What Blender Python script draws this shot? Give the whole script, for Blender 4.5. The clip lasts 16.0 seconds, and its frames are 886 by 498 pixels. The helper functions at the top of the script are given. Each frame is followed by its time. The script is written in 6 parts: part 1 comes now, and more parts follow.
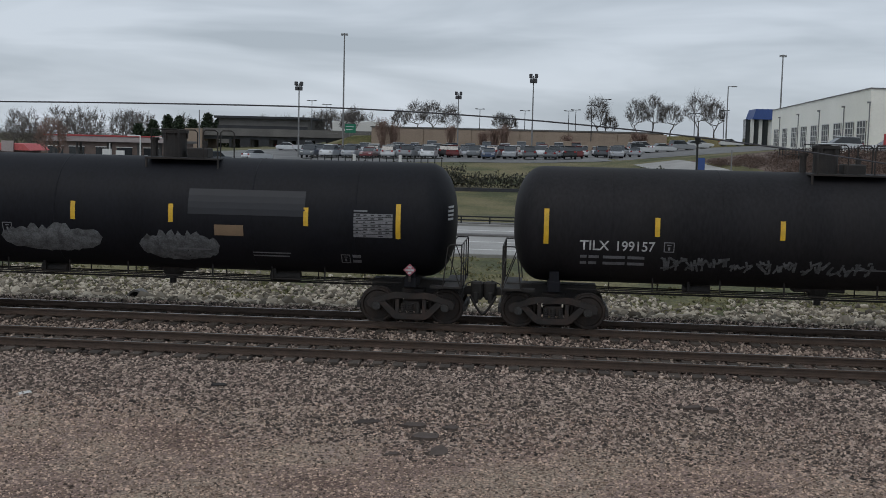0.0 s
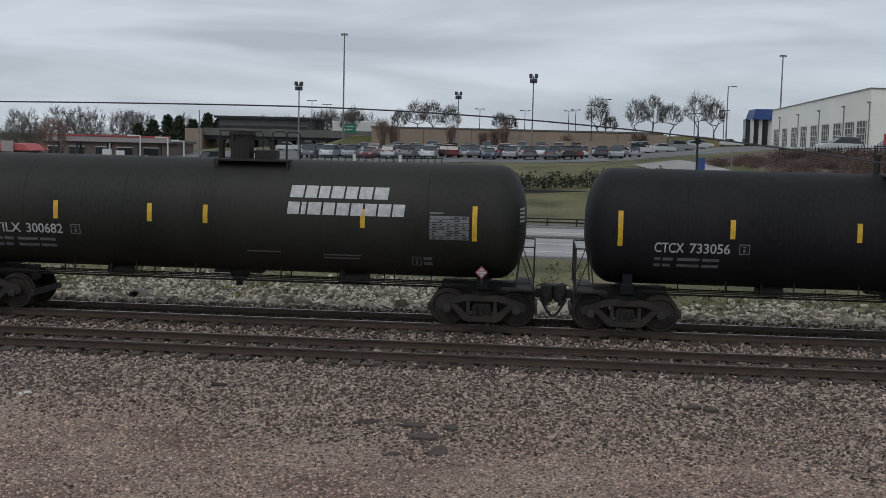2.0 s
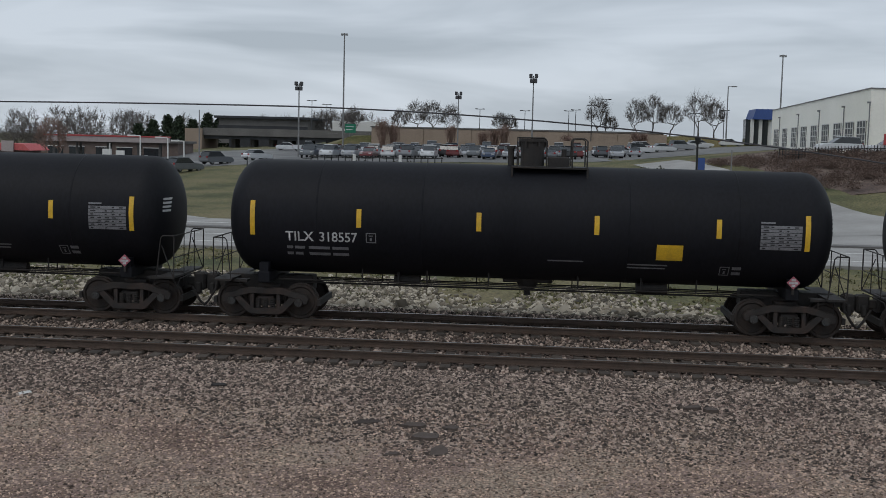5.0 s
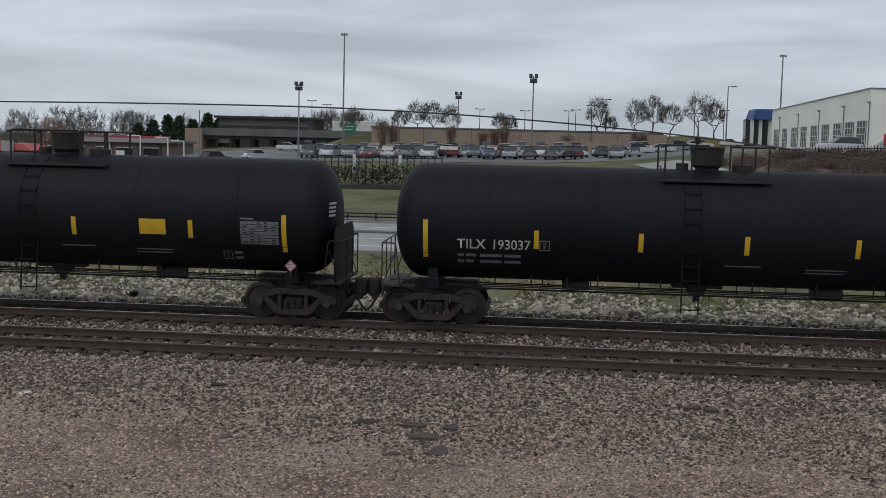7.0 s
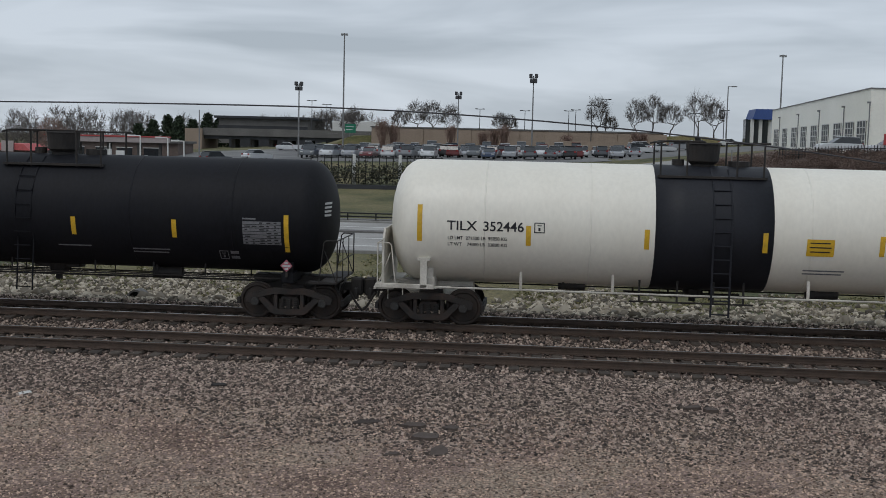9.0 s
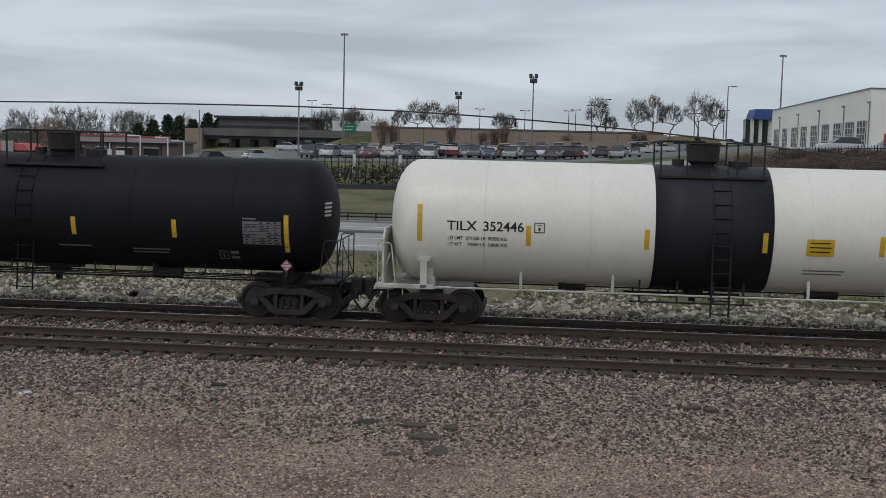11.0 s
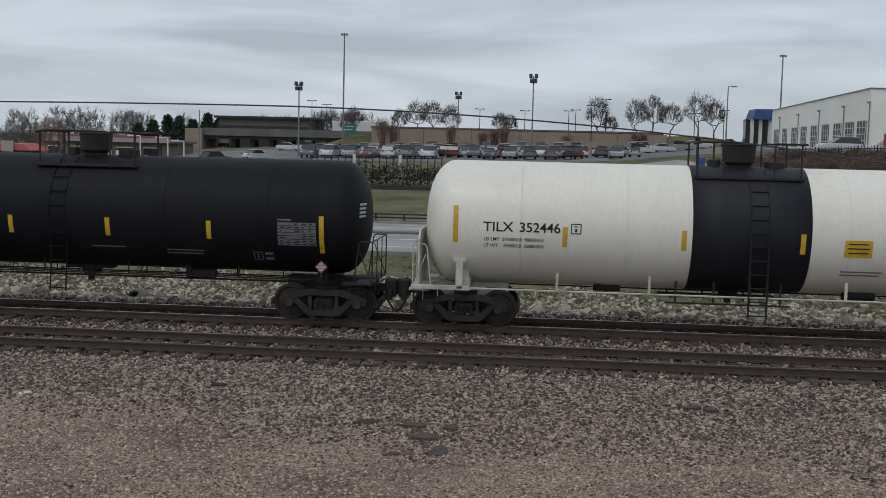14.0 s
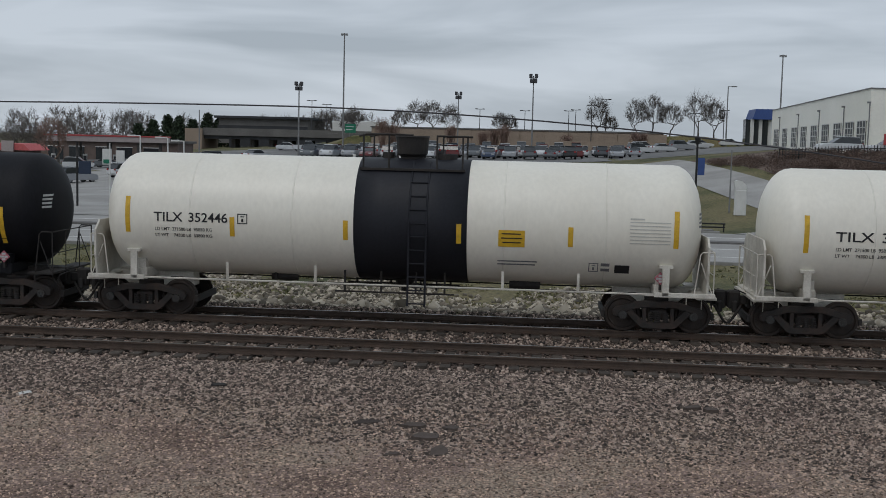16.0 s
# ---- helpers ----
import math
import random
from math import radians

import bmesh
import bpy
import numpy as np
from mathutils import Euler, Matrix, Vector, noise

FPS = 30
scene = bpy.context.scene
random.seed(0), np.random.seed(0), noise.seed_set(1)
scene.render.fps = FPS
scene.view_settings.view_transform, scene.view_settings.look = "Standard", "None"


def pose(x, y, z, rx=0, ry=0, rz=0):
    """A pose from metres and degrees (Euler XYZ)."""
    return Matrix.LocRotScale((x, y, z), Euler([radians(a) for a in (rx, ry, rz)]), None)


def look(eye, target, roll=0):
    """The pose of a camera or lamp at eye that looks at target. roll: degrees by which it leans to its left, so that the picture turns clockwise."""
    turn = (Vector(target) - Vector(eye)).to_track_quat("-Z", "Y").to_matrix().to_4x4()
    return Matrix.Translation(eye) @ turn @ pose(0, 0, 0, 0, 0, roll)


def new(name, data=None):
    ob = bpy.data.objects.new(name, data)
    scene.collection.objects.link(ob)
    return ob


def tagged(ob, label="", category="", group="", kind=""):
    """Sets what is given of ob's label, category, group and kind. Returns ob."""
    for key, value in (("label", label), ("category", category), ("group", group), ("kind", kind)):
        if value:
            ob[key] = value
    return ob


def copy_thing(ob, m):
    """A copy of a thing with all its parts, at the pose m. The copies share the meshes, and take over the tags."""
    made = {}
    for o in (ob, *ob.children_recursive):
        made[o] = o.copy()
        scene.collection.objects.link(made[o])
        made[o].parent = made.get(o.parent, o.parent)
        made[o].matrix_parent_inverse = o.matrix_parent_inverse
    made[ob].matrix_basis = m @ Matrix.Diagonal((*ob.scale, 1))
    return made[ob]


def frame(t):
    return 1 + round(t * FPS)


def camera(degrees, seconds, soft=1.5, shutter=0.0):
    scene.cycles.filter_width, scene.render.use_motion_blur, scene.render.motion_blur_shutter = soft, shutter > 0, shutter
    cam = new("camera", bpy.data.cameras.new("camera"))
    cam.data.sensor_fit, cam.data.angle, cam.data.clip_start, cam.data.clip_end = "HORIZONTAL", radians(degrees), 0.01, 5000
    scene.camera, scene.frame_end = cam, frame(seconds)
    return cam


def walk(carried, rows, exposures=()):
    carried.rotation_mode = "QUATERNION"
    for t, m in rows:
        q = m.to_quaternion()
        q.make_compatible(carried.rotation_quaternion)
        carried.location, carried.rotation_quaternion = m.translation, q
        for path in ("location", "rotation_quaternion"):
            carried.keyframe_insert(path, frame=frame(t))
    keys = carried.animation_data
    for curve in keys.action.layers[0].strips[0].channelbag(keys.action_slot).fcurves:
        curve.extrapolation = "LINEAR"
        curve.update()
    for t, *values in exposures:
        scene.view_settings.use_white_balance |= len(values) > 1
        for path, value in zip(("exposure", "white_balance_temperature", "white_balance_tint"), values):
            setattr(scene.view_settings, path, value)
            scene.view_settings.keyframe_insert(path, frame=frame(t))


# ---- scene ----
# camera: fixed, on an upper storey beside the line
EYE = (0.0, 0.0, 4.73)
AIM = Matrix.Rotation(radians(4.858), 4, "Z") @ Matrix.Rotation(radians(90 - 5.389), 4, "X")
CAM_POSE = Matrix.Translation(EYE) @ AIM @ Matrix.Rotation(radians(1.38), 4, "Z")
cam = camera(42.49, 16.0, soft=0.8)
walk(cam, [(0.0, CAM_POSE), (16.0, CAM_POSE)], exposures=[(0.0, 0.0, 6500, 10), (15.3, 0.0, 6500, 10), (16.0, -0.12, 6500, 10)])

# overcast sky with soft cloud banks, and a very wide, weak sun
world = bpy.data.worlds.new("overcast")
scene.world = world
world.use_nodes = True
wt = world.node_tree
wt.nodes.clear()
w_out = wt.nodes.new("ShaderNodeOutputWorld")
w_bg = wt.nodes.new("ShaderNodeBackground")
w_sky = wt.nodes.new("ShaderNodeTexSky")
w_sky.sky_type, w_sky.sun_disc = "NISHITA", False
w_sky.sun_elevation, w_sky.sun_rotation = radians(48), radians(200)
w_tc = wt.nodes.new("ShaderNodeTexCoord")
w_map = wt.nodes.new("ShaderNodeMapping")
w_map.inputs["Scale"].default_value = (3.0, 3.0, 17.0)
w_map.inputs["Rotation"].default_value = (0.0, 0.10, 0.0)
w_n1 = wt.nodes.new("ShaderNodeTexNoise")
w_n1.inputs["Scale"].default_value, w_n1.inputs["Detail"].default_value, w_n1.inputs["Roughness"].default_value = 1.3, 4.0, 0.5
w_n1.inputs["Distortion"].default_value = 0.5
w_ramp = wt.nodes.new("ShaderNodeValToRGB")
w_ramp.color_ramp.elements[0].position, w_ramp.color_ramp.elements[0].color = 0.36, (0.385, 0.437, 0.497, 1)
w_ramp.color_ramp.elements[1].position, w_ramp.color_ramp.elements[1].color = 0.64, (0.575, 0.635, 0.71, 1)
w_mul = wt.nodes.new("ShaderNodeMix")
w_mul.data_type, w_mul.blend_type = "RGBA", "MULTIPLY"
w_mul.inputs[0].default_value = 1.0
w_mul.inputs[7].default_value = (0.1, 0.1, 0.1, 1)
w_mix = wt.nodes.new("ShaderNodeMix")
w_mix.data_type = "RGBA"
w_mix.inputs[0].default_value = 0.93
wt.links.new(w_tc.outputs["Generated"], w_map.inputs["Vector"])
wt.links.new(w_map.outputs[0], w_n1.inputs["Vector"])
wt.links.new(w_n1.outputs[0], w_ramp.inputs[0])
wt.links.new(w_sky.outputs[0], w_mul.inputs[6])
wt.links.new(w_mul.outputs[2], w_mix.inputs[6])
wt.links.new(w_ramp.outputs[0], w_mix.inputs[7])
wt.links.new(w_mix.outputs[2], w_bg.inputs[0])
w_bg.inputs[1].default_value = 1.04
wt.links.new(w_bg.outputs[0], w_out.inputs[0])

sun = new("sun", bpy.data.lights.new("sun", "SUN"))
sun.data.energy, sun.data.angle, sun.data.color = 0.7, radians(25), (1.0, 0.97, 0.93)
sun.matrix_world = look((-20, -40, 60), (0, 0, 0))

# ---- materials ----
MATS = {}


def mat(name, color, rough=0.7, metal=0.0, vary=0.25, scale=3.0, fine=40.0, bump=0.15, dirt=None, dirt_amount=0.0, spec=0.5, stretch=(1, 1, 1), obj_random=0.0, coat=0.0):
    """A painted or mineral surface: two scales of noise in colour, fine relief, dirt in patches."""
    if name in MATS:
        return MATS[name]
    m = bpy.data.materials.new(name)
    m.use_nodes = True
    nt = m.node_tree
    b = nt.nodes["Principled BSDF"]
    tc = nt.nodes.new("ShaderNodeTexCoord")
    mp = nt.nodes.new("ShaderNodeMapping")
    mp.inputs["Scale"].default_value = stretch
    nt.links.new(tc.outputs["Object"], mp.inputs["Vector"])
    big = nt.nodes.new("ShaderNodeTexNoise")
    big.inputs["Scale"].default_value, big.inputs["Detail"].default_value = scale, 5.0
    small = nt.nodes.new("ShaderNodeTexNoise")
    small.inputs["Scale"].default_value, small.inputs["Detail"].default_value = fine, 3.0
    for n in (big, small):
        nt.links.new(mp.outputs[0], n.inputs["Vector"])
    add = nt.nodes.new("ShaderNodeMath")
    add.operation = "ADD"
    nt.links.new(big.outputs[0], add.inputs[0])
    nt.links.new(small.outputs[0], add.inputs[1])
    ramp = nt.nodes.new("ShaderNodeValToRGB")
    c = Vector(color)
    lo, hi = c * (1 - vary), c * (1 + vary)
    ramp.color_ramp.elements[0].position, ramp.color_ramp.elements[0].color = 0.38, (*lo, 1)
    ramp.color_ramp.elements[1].position, ramp.color_ramp.elements[1].color = 0.62, (*[min(v, 0.95) for v in hi], 1)
    half = nt.nodes.new("ShaderNodeMath")
    half.operation = "MULTIPLY"
    half.inputs[1].default_value = 0.5
    nt.links.new(add.outputs[0], half.inputs[0])
    nt.links.new(half.outputs[0], ramp.inputs[0])
    col = ramp.outputs[0]
    if dirt is not None:
        dn = nt.nodes.new("ShaderNodeTexNoise")
        dn.inputs["Scale"].default_value, dn.inputs["Detail"].default_value = scale * 0.6, 8.0
        dn.inputs["Roughness"].default_value = 0.65
        nt.links.new(mp.outputs[0], dn.inputs["Vector"])
        dr = nt.nodes.new("ShaderNodeMapRange")
        dr.inputs["From Min"].default_value, dr.inputs["From Max"].default_value = 0.45, 0.75
        dr.inputs["To Max"].default_value = dirt_amount
        nt.links.new(dn.outputs[0], dr.inputs["Value"])
        mx = nt.nodes.new("ShaderNodeMix")
        mx.data_type = "RGBA"
        mx.inputs[7].default_value = (*dirt, 1)
        nt.links.new(dr.outputs[0], mx.inputs[0])
        nt.links.new(col, mx.inputs[6])
        col = mx.outputs[2]
    if obj_random:
        oi = nt.nodes.new("ShaderNodeObjectInfo")
        rr = nt.nodes.new("ShaderNodeMapRange")
        rr.inputs["To Min"].default_value, rr.inputs["To Max"].default_value = 1 - obj_random, 1 + obj_random
        nt.links.new(oi.outputs["Random"], rr.inputs["Value"])
        hs = nt.nodes.new("ShaderNodeHueSaturation")
        nt.links.new(rr.outputs[0], hs.inputs["Value"])
        nt.links.new(col, hs.inputs["Color"])
        col = hs.outputs[0]
    nt.links.new(col, b.inputs["Base Color"])
    b.inputs["Roughness"].default_value, b.inputs["Metallic"].default_value = rough, metal
    b.inputs["Specular IOR Level"].default_value = spec
    b.inputs["Coat Weight"].default_value = coat
    if bump:
        bp = nt.nodes.new("ShaderNodeBump")
        bp.inputs["Strength"].default_value, bp.inputs["Distance"].default_value = bump, 0.02
        nt.links.new(small.outputs[0], bp.inputs["Height"])
        nt.links.new(bp.outputs[0], b.inputs["Normal"])
    MATS[name] = m
    return m


def island_mat(name, dark, light, rough=0.9, tint=None):
    """Stones or leaves in one mesh: each piece takes its own shade."""
    if name in MATS:
        return MATS[name]
    m = bpy.data.materials.new(name)
    m.use_nodes = True
    nt = m.node_tree
    b = nt.nodes["Principled BSDF"]
    g = nt.nodes.new("ShaderNodeNewGeometry")
    r = nt.nodes.new("ShaderNodeValToRGB")
    r.color_ramp.elements[0].color, r.color_ramp.elements[1].color = (*dark, 1), (*light, 1)
    if tint:
        e = r.color_ramp.elements.new(0.55)
        e.color = (*tint, 1)
    nt.links.new(g.outputs["Random Per Island"], r.inputs[0])
    nt.links.new(r.outputs[0], b.inputs["Base Color"])
    b.inputs["Roughness"].default_value = rough
    MATS[name] = m
    return m


M_BLACK = mat("black_tank_paint", (0.0074, 0.0079, 0.0110), 0.6, vary=0.3, scale=0.7, fine=14, bump=0.04, dirt=(0.017, 0.016, 0.016), dirt_amount=0.35, spec=0.18, stretch=(1, 1, 0.35))
M_BLACK2 = mat("worn_black_tank_paint", (0.0135, 0.0128, 0.0145), 0.62, vary=0.3, scale=0.8, fine=14, bump=0.04, dirt=(0.028, 0.025, 0.023), dirt_amount=0.4, spec=0.18, stretch=(1, 1, 0.3))
M_GREY = mat("dusty_olive_grey_tank_paint", (0.021, 0.021, 0.017), 0.6, vary=0.25, scale=0.6, fine=14, bump=0.04, dirt=(0.045, 0.042, 0.034), dirt_amount=0.4, spec=0.25, stretch=(1, 1, 0.3))
M_BROWN = mat("dusty_brown_tank_paint", (0.024, 0.021, 0.017), 0.6, vary=0.25, scale=0.6, fine=14, bump=0.04, dirt=(0.02, 0.017, 0.014), dirt_amount=0.5, spec=0.4, stretch=(1, 1, 0.3))
M_BLUE = mat("glossy_blue_black_tank_paint", (0.014, 0.019, 0.026), 0.22, vary=0.25, scale=0.6, fine=14, bump=0.02, dirt=(0.03, 0.035, 0.04), dirt_amount=0.3, spec=0.6, stretch=(1, 1, 0.3))
M_WHITE = mat("cream_white_tank_paint", (0.82, 0.79, 0.70), 0.4, vary=0.04, scale=0.7, fine=10, bump=0.03, dirt=(0.62, 0.56, 0.45), dirt_amount=0.3, stretch=(1, 1, 0.5))
M_WSTEEL = mat("dirty_white_steel", (0.58, 0.55, 0.49), 0.6, vary=0.15, scale=2.5, fine=30, bump=0.1, dirt=(0.18, 0.14, 0.10), dirt_amount=0.6)
M_GRIME = mat("sooty_black_steel", (0.018, 0.016, 0.015), 0.75, vary=0.3, scale=3, fine=30, bump=0.15, dirt=(0.05, 0.035, 0.025), dirt_amount=0.5)
M_TRUCK = mat("grimy_cast_steel", (0.019, 0.016, 0.0145), 0.75, vary=0.35, scale=4, fine=35, bump=0.25, dirt=(0.075, 0.040, 0.027), dirt_amount=0.65)
M_CAP = mat("dull_grey_cap_steel", (0.055, 0.056, 0.055), 0.5, metal=0.4, vary=0.3, scale=6, fine=40, bump=0.1, dirt=(0.05, 0.03, 0.02), dirt_amount=0.6)
M_WHEEL = mat("oiled_brown_wheel_steel", (0.028, 0.022, 0.019), 0.6, metal=0.3, vary=0.35, scale=5, fine=40, bump=0.15, dirt=(0.06, 0.035, 0.022), dirt_amount=0.7)
M_YEL = mat("yellow_reflective_tape", (0.66, 0.40, 0.025), 0.45, vary=0.12, scale=6, fine=30, bump=0.03, dirt=(0.3, 0.2, 0.05), dirt_amount=0.4)
M_INKW = mat("white_stencil_paint", (0.50, 0.50, 0.50), 0.6, vary=0.2, scale=8, fine=40, bump=0.0, dirt=(0.2, 0.2, 0.2), dirt_amount=0.5)
M_INKG = mat("grey_stencil_paint", (0.17, 0.17, 0.18), 0.6, vary=0.25, scale=8, fine=40, bump=0.0)
M_INKK = mat("black_stencil_paint", (0.015, 0.015, 0.017), 0.6, vary=0.2, scale=8, fine=40, bump=0.0)
M_PINK = mat("red_and_white_placard", (0.36, 0.10, 0.13), 0.5, vary=0.1, bump=0.0)
M_RAIL = mat("brown_rail_steel", (0.075, 0.052, 0.040), 0.55, metal=0.3, vary=0.25, scale=4, fine=30, bump=0.1, dirt=(0.09, 0.055, 0.035), dirt_amount=0.5)
M_SHINE = mat("worn_rail_head", (0.30, 0.28, 0.26), 0.35, metal=0.9, vary=0.2, scale=6, fine=40, bump=0.03)
M_TIE = mat("creosoted_timber_tie", (0.060, 0.047, 0.037), 0.85, vary=0.35, scale=6, fine=50, bump=0.4, stretch=(4, 0.6, 2), obj_random=0.3)
M_STONE = island_mat("crushed_granite", (0.018, 0.0135, 0.011), (0.54, 0.42, 0.345), 0.9, (0.13, 0.096, 0.077))
M_FINE = island_mat("sandy_pink_gravel", (0.045, 0.031, 0.023), (0.70, 0.52, 0.40), 0.95, (0.29, 0.205, 0.155))
M_WROCK = island_mat("pale_limestone_riprap", (0.06, 0.051, 0.038), (0.54, 0.48, 0.385), 0.9, (0.25, 0.215, 0.165))
M_STEEL = mat("galvanised_pole_steel", (0.22, 0.22, 0.22), 0.55, metal=0.4, vary=0.15, bump=0.05)
M_POLEDARK = mat("dark_pole_paint", (0.05, 0.05, 0.055), 0.6, vary=0.2, bump=0.05)
M_FENCE = mat("black_fence_paint", (0.012, 0.012, 0.012), 0.5, vary=0.2, bump=0.05)


def ground_mat(name, stops, scale, fine, bump=0.5, dist=0.03, rough=0.95, detail_mix=0.5):
    """Ground in soft patches of several colours with a fine grain."""
    m = bpy.data.materials.new(name)
    m.use_nodes = True
    nt = m.node_tree
    b = nt.nodes["Principled BSDF"]
    tc = nt.nodes.new("ShaderNodeTexCoord")
    a = nt.nodes.new("ShaderNodeTexNoise")
    a.inputs["Scale"].default_value, a.inputs["Detail"].default_value = scale, 6.0
    v = nt.nodes.new("ShaderNodeTexVoronoi")
    v.inputs["Scale"].default_value = fine
    f = nt.nodes.new("ShaderNodeTexNoise")
    f.inputs["Scale"].default_value, f.inputs["Detail"].default_value = fine * 0.7, 4.0
    for n in (a, v, f):
        nt.links.new(tc.outputs["Object"], n.inputs["Vector"])
    r = nt.nodes.new("ShaderNodeValToRGB")
    while len(r.color_ramp.elements) < len(stops):
        r.color_ramp.elements.new(0.5)
    for e, (pos, c) in zip(r.color_ramp.elements, stops):
        e.position, e.color = pos, (*c, 1)
    nt.links.new(a.outputs[0], r.inputs[0])
    g = nt.nodes.new("ShaderNodeMapRange")
    g.inputs["From Min"].default_value, g.inputs["From Max"].default_value = 0.3, 0.7
    g.inputs["To Min"].default_value, g.inputs["To Max"].default_value = 1 - detail_mix, 1 + detail_mix
    nt.links.new(f.outputs[0], g.inputs["Value"])
    hs = nt.nodes.new("ShaderNodeHueSaturation")
    nt.links.new(g.outputs[0], hs.inputs["Value"])
    nt.links.new(r.outputs[0], hs.inputs["Color"])
    nt.links.new(hs.outputs[0], b.inputs["Base Color"])
    b.inputs["Roughness"].default_value = rough
    bp = nt.nodes.new("ShaderNodeBump")
    bp.inputs["Strength"].default_value, bp.inputs["Distance"].default_value = bump, dist
    nt.links.new(v.outputs[0], bp.inputs["Height"])
    nt.links.new(bp.outputs[0], b.inputs["Normal"])
    return m


M_GRAVEL = ground_mat("pinkish_fine_gravel", [(0.32, (0.165, 0.105, 0.085)), (0.48, (0.28, 0.20, 0.165)), (0.60, (0.32, 0.25, 0.19)), (0.72, (0.35, 0.26, 0.225))], 0.42, 26, 1.0, 0.04, detail_mix=0.7)
M_GRASS = ground_mat("dormant_spring_grass", [(0.35, (0.050, 0.058, 0.018)), (0.5, (0.115, 0.105, 0.042)), (0.65, (0.155, 0.130, 0.062))], 0.16, 9, 0.6, 0.05)
M_ROAD = ground_mat("pale_worn_concrete_road", [(0.35, (0.26, 0.253, 0.24)), (0.65, (0.35, 0.343, 0.328))], 0.25, 30, 0.2, 0.01, detail_mix=0.15)
M_LOT = ground_mat("grey_lot_asphalt", [(0.35, (0.12, 0.12, 0.12)), (0.65, (0.19, 0.19, 0.185))], 0.1, 20, 0.2, 0.01, detail_mix=0.2)

M_BAND = mat("faded_black_band_paint", (0.013, 0.014, 0.019), 0.55, vary=0.2, scale=0.8, fine=14, bump=0.03, dirt=(0.025, 0.024, 0.026), dirt_amount=0.4, spec=0.3)

M_BANK = ground_mat("reddish_brown_mulch", [(0.35, (0.060, 0.040, 0.032)), (0.5, (0.105, 0.070, 0.055)), (0.65, (0.15, 0.110, 0.088))], 0.35, 7, 0.6, 0.06)

# ---- mesh helpers ----
def part(name, bm, material, parent=None, label="", smooth=False):
    me = bpy.data.meshes.new(name)
    bm.normal_update()
    bm.to_mesh(me)
    bm.free()
    me.materials.append(material)
    if smooth:
        me.polygons.foreach_set("use_smooth", [True] * len(me.polygons))
    ob = new(name, me)
    if parent is not None:
        ob.parent = parent
    if label:
        ob["label"] = label
    return ob


def thing(name, label, category, group="", kind="", m=None):
    ob = new(name)
    ob.empty_display_size = 0.2
    if m is not None:
        ob.matrix_world = m
    return tagged(ob, label, category, group, kind)


def box(bm, x0, x1, y0, y1, z0, z1, m=None, bevel=0.0):
    t = Matrix.LocRotScale(((x0 + x1) / 2, (y0 + y1) / 2, (z0 + z1) / 2), None, (abs(x1 - x0), abs(y1 - y0), abs(z1 - z0)))
    got = bmesh.ops.create_cube(bm, size=1.0, matrix=(m @ t) if m is not None else t)
    if bevel:
        edges = list({e for v in got["verts"] for e in v.link_edges})
        bmesh.ops.bevel(bm, geom=edges, offset=bevel, segments=1, affect="EDGES")
    return bm


def rod(bm, a, b, r, r2=None, seg=8):
    a, b = Vector(a), Vector(b)
    d = b - a
    m = Matrix.Translation((a + b) / 2) @ d.to_track_quat("Z", "Y").to_matrix().to_4x4()
    bmesh.ops.create_cone(bm, cap_ends=True, segments=seg, radius1=r, radius2=r if r2 is None else r2, depth=d.length, matrix=m)
    return bm


def path_rod(bm, pts, r, seg=6):
    """One connected tube along the points."""
    pts = [Vector(q) for q in pts]
    rings = []
    side = None
    for i, q in enumerate(pts):
        d = (pts[min(i + 1, len(pts) - 1)] - pts[max(i - 1, 0)]).normalized()
        if side is None:
            side = d.orthogonal().normalized()
        side = (side - d * side.dot(d)).normalized()
        up = d.cross(side)
        rings.append([bm.verts.new(q + (side * math.cos(2 * math.pi * k / seg) + up * math.sin(2 * math.pi * k / seg)) * r) for k in range(seg)])
    for a, b in zip(rings, rings[1:]):
        for k in range(seg):
            j = (k + 1) % seg
            bm.faces.new((a[k], a[j], b[j], b[k]))
    bm.faces.new(rings[0][::-1])
    bm.faces.new(rings[-1])
    return bm


def lathe_x(bm, profile, seg=32, m=None):
    """Turn (x, radius) pairs round the x axis."""
    rings = []
    for x, r in profile:
        if r < 1e-4:
            rings.append([bm.verts.new((x, 0, 0))])
        else:
            rings.append([bm.verts.new((x, r * math.cos(2 * math.pi * i / seg), r * math.sin(2 * math.pi * i / seg))) for i in range(seg)])
    for a, b in zip(rings, rings[1:]):
        for i in range(seg):
            j = (i + 1) % seg
            if len(a) == 1 and len(b) == 1:
                continue
            if len(a) == 1:
                bm.faces.new((a[0], b[i], b[j]))
            elif len(b) == 1:
                bm.faces.new((a[i], b[0], a[j]))
            else:
                bm.faces.new((a[i], b[i], b[j], a[j]))
    if m is not None:
        bmesh.ops.transform(bm, matrix=m, verts=[v for ring in rings for v in ring])
    return bm


def prism(bm, outline, y0, y1):
    """Extrude an x-z outline along y."""
    lo = [bm.verts.new((x, y0, z)) for x, z in outline]
    hi = [bm.verts.new((x, y1, z)) for x, z in outline]
    bm.faces.new(lo)
    bm.faces.new(hi[::-1])
    n = len(lo)
    for i in range(n):
        bm.faces.new((lo[i], hi[i], hi[(i + 1) % n], lo[(i + 1) % n]))
    return bm


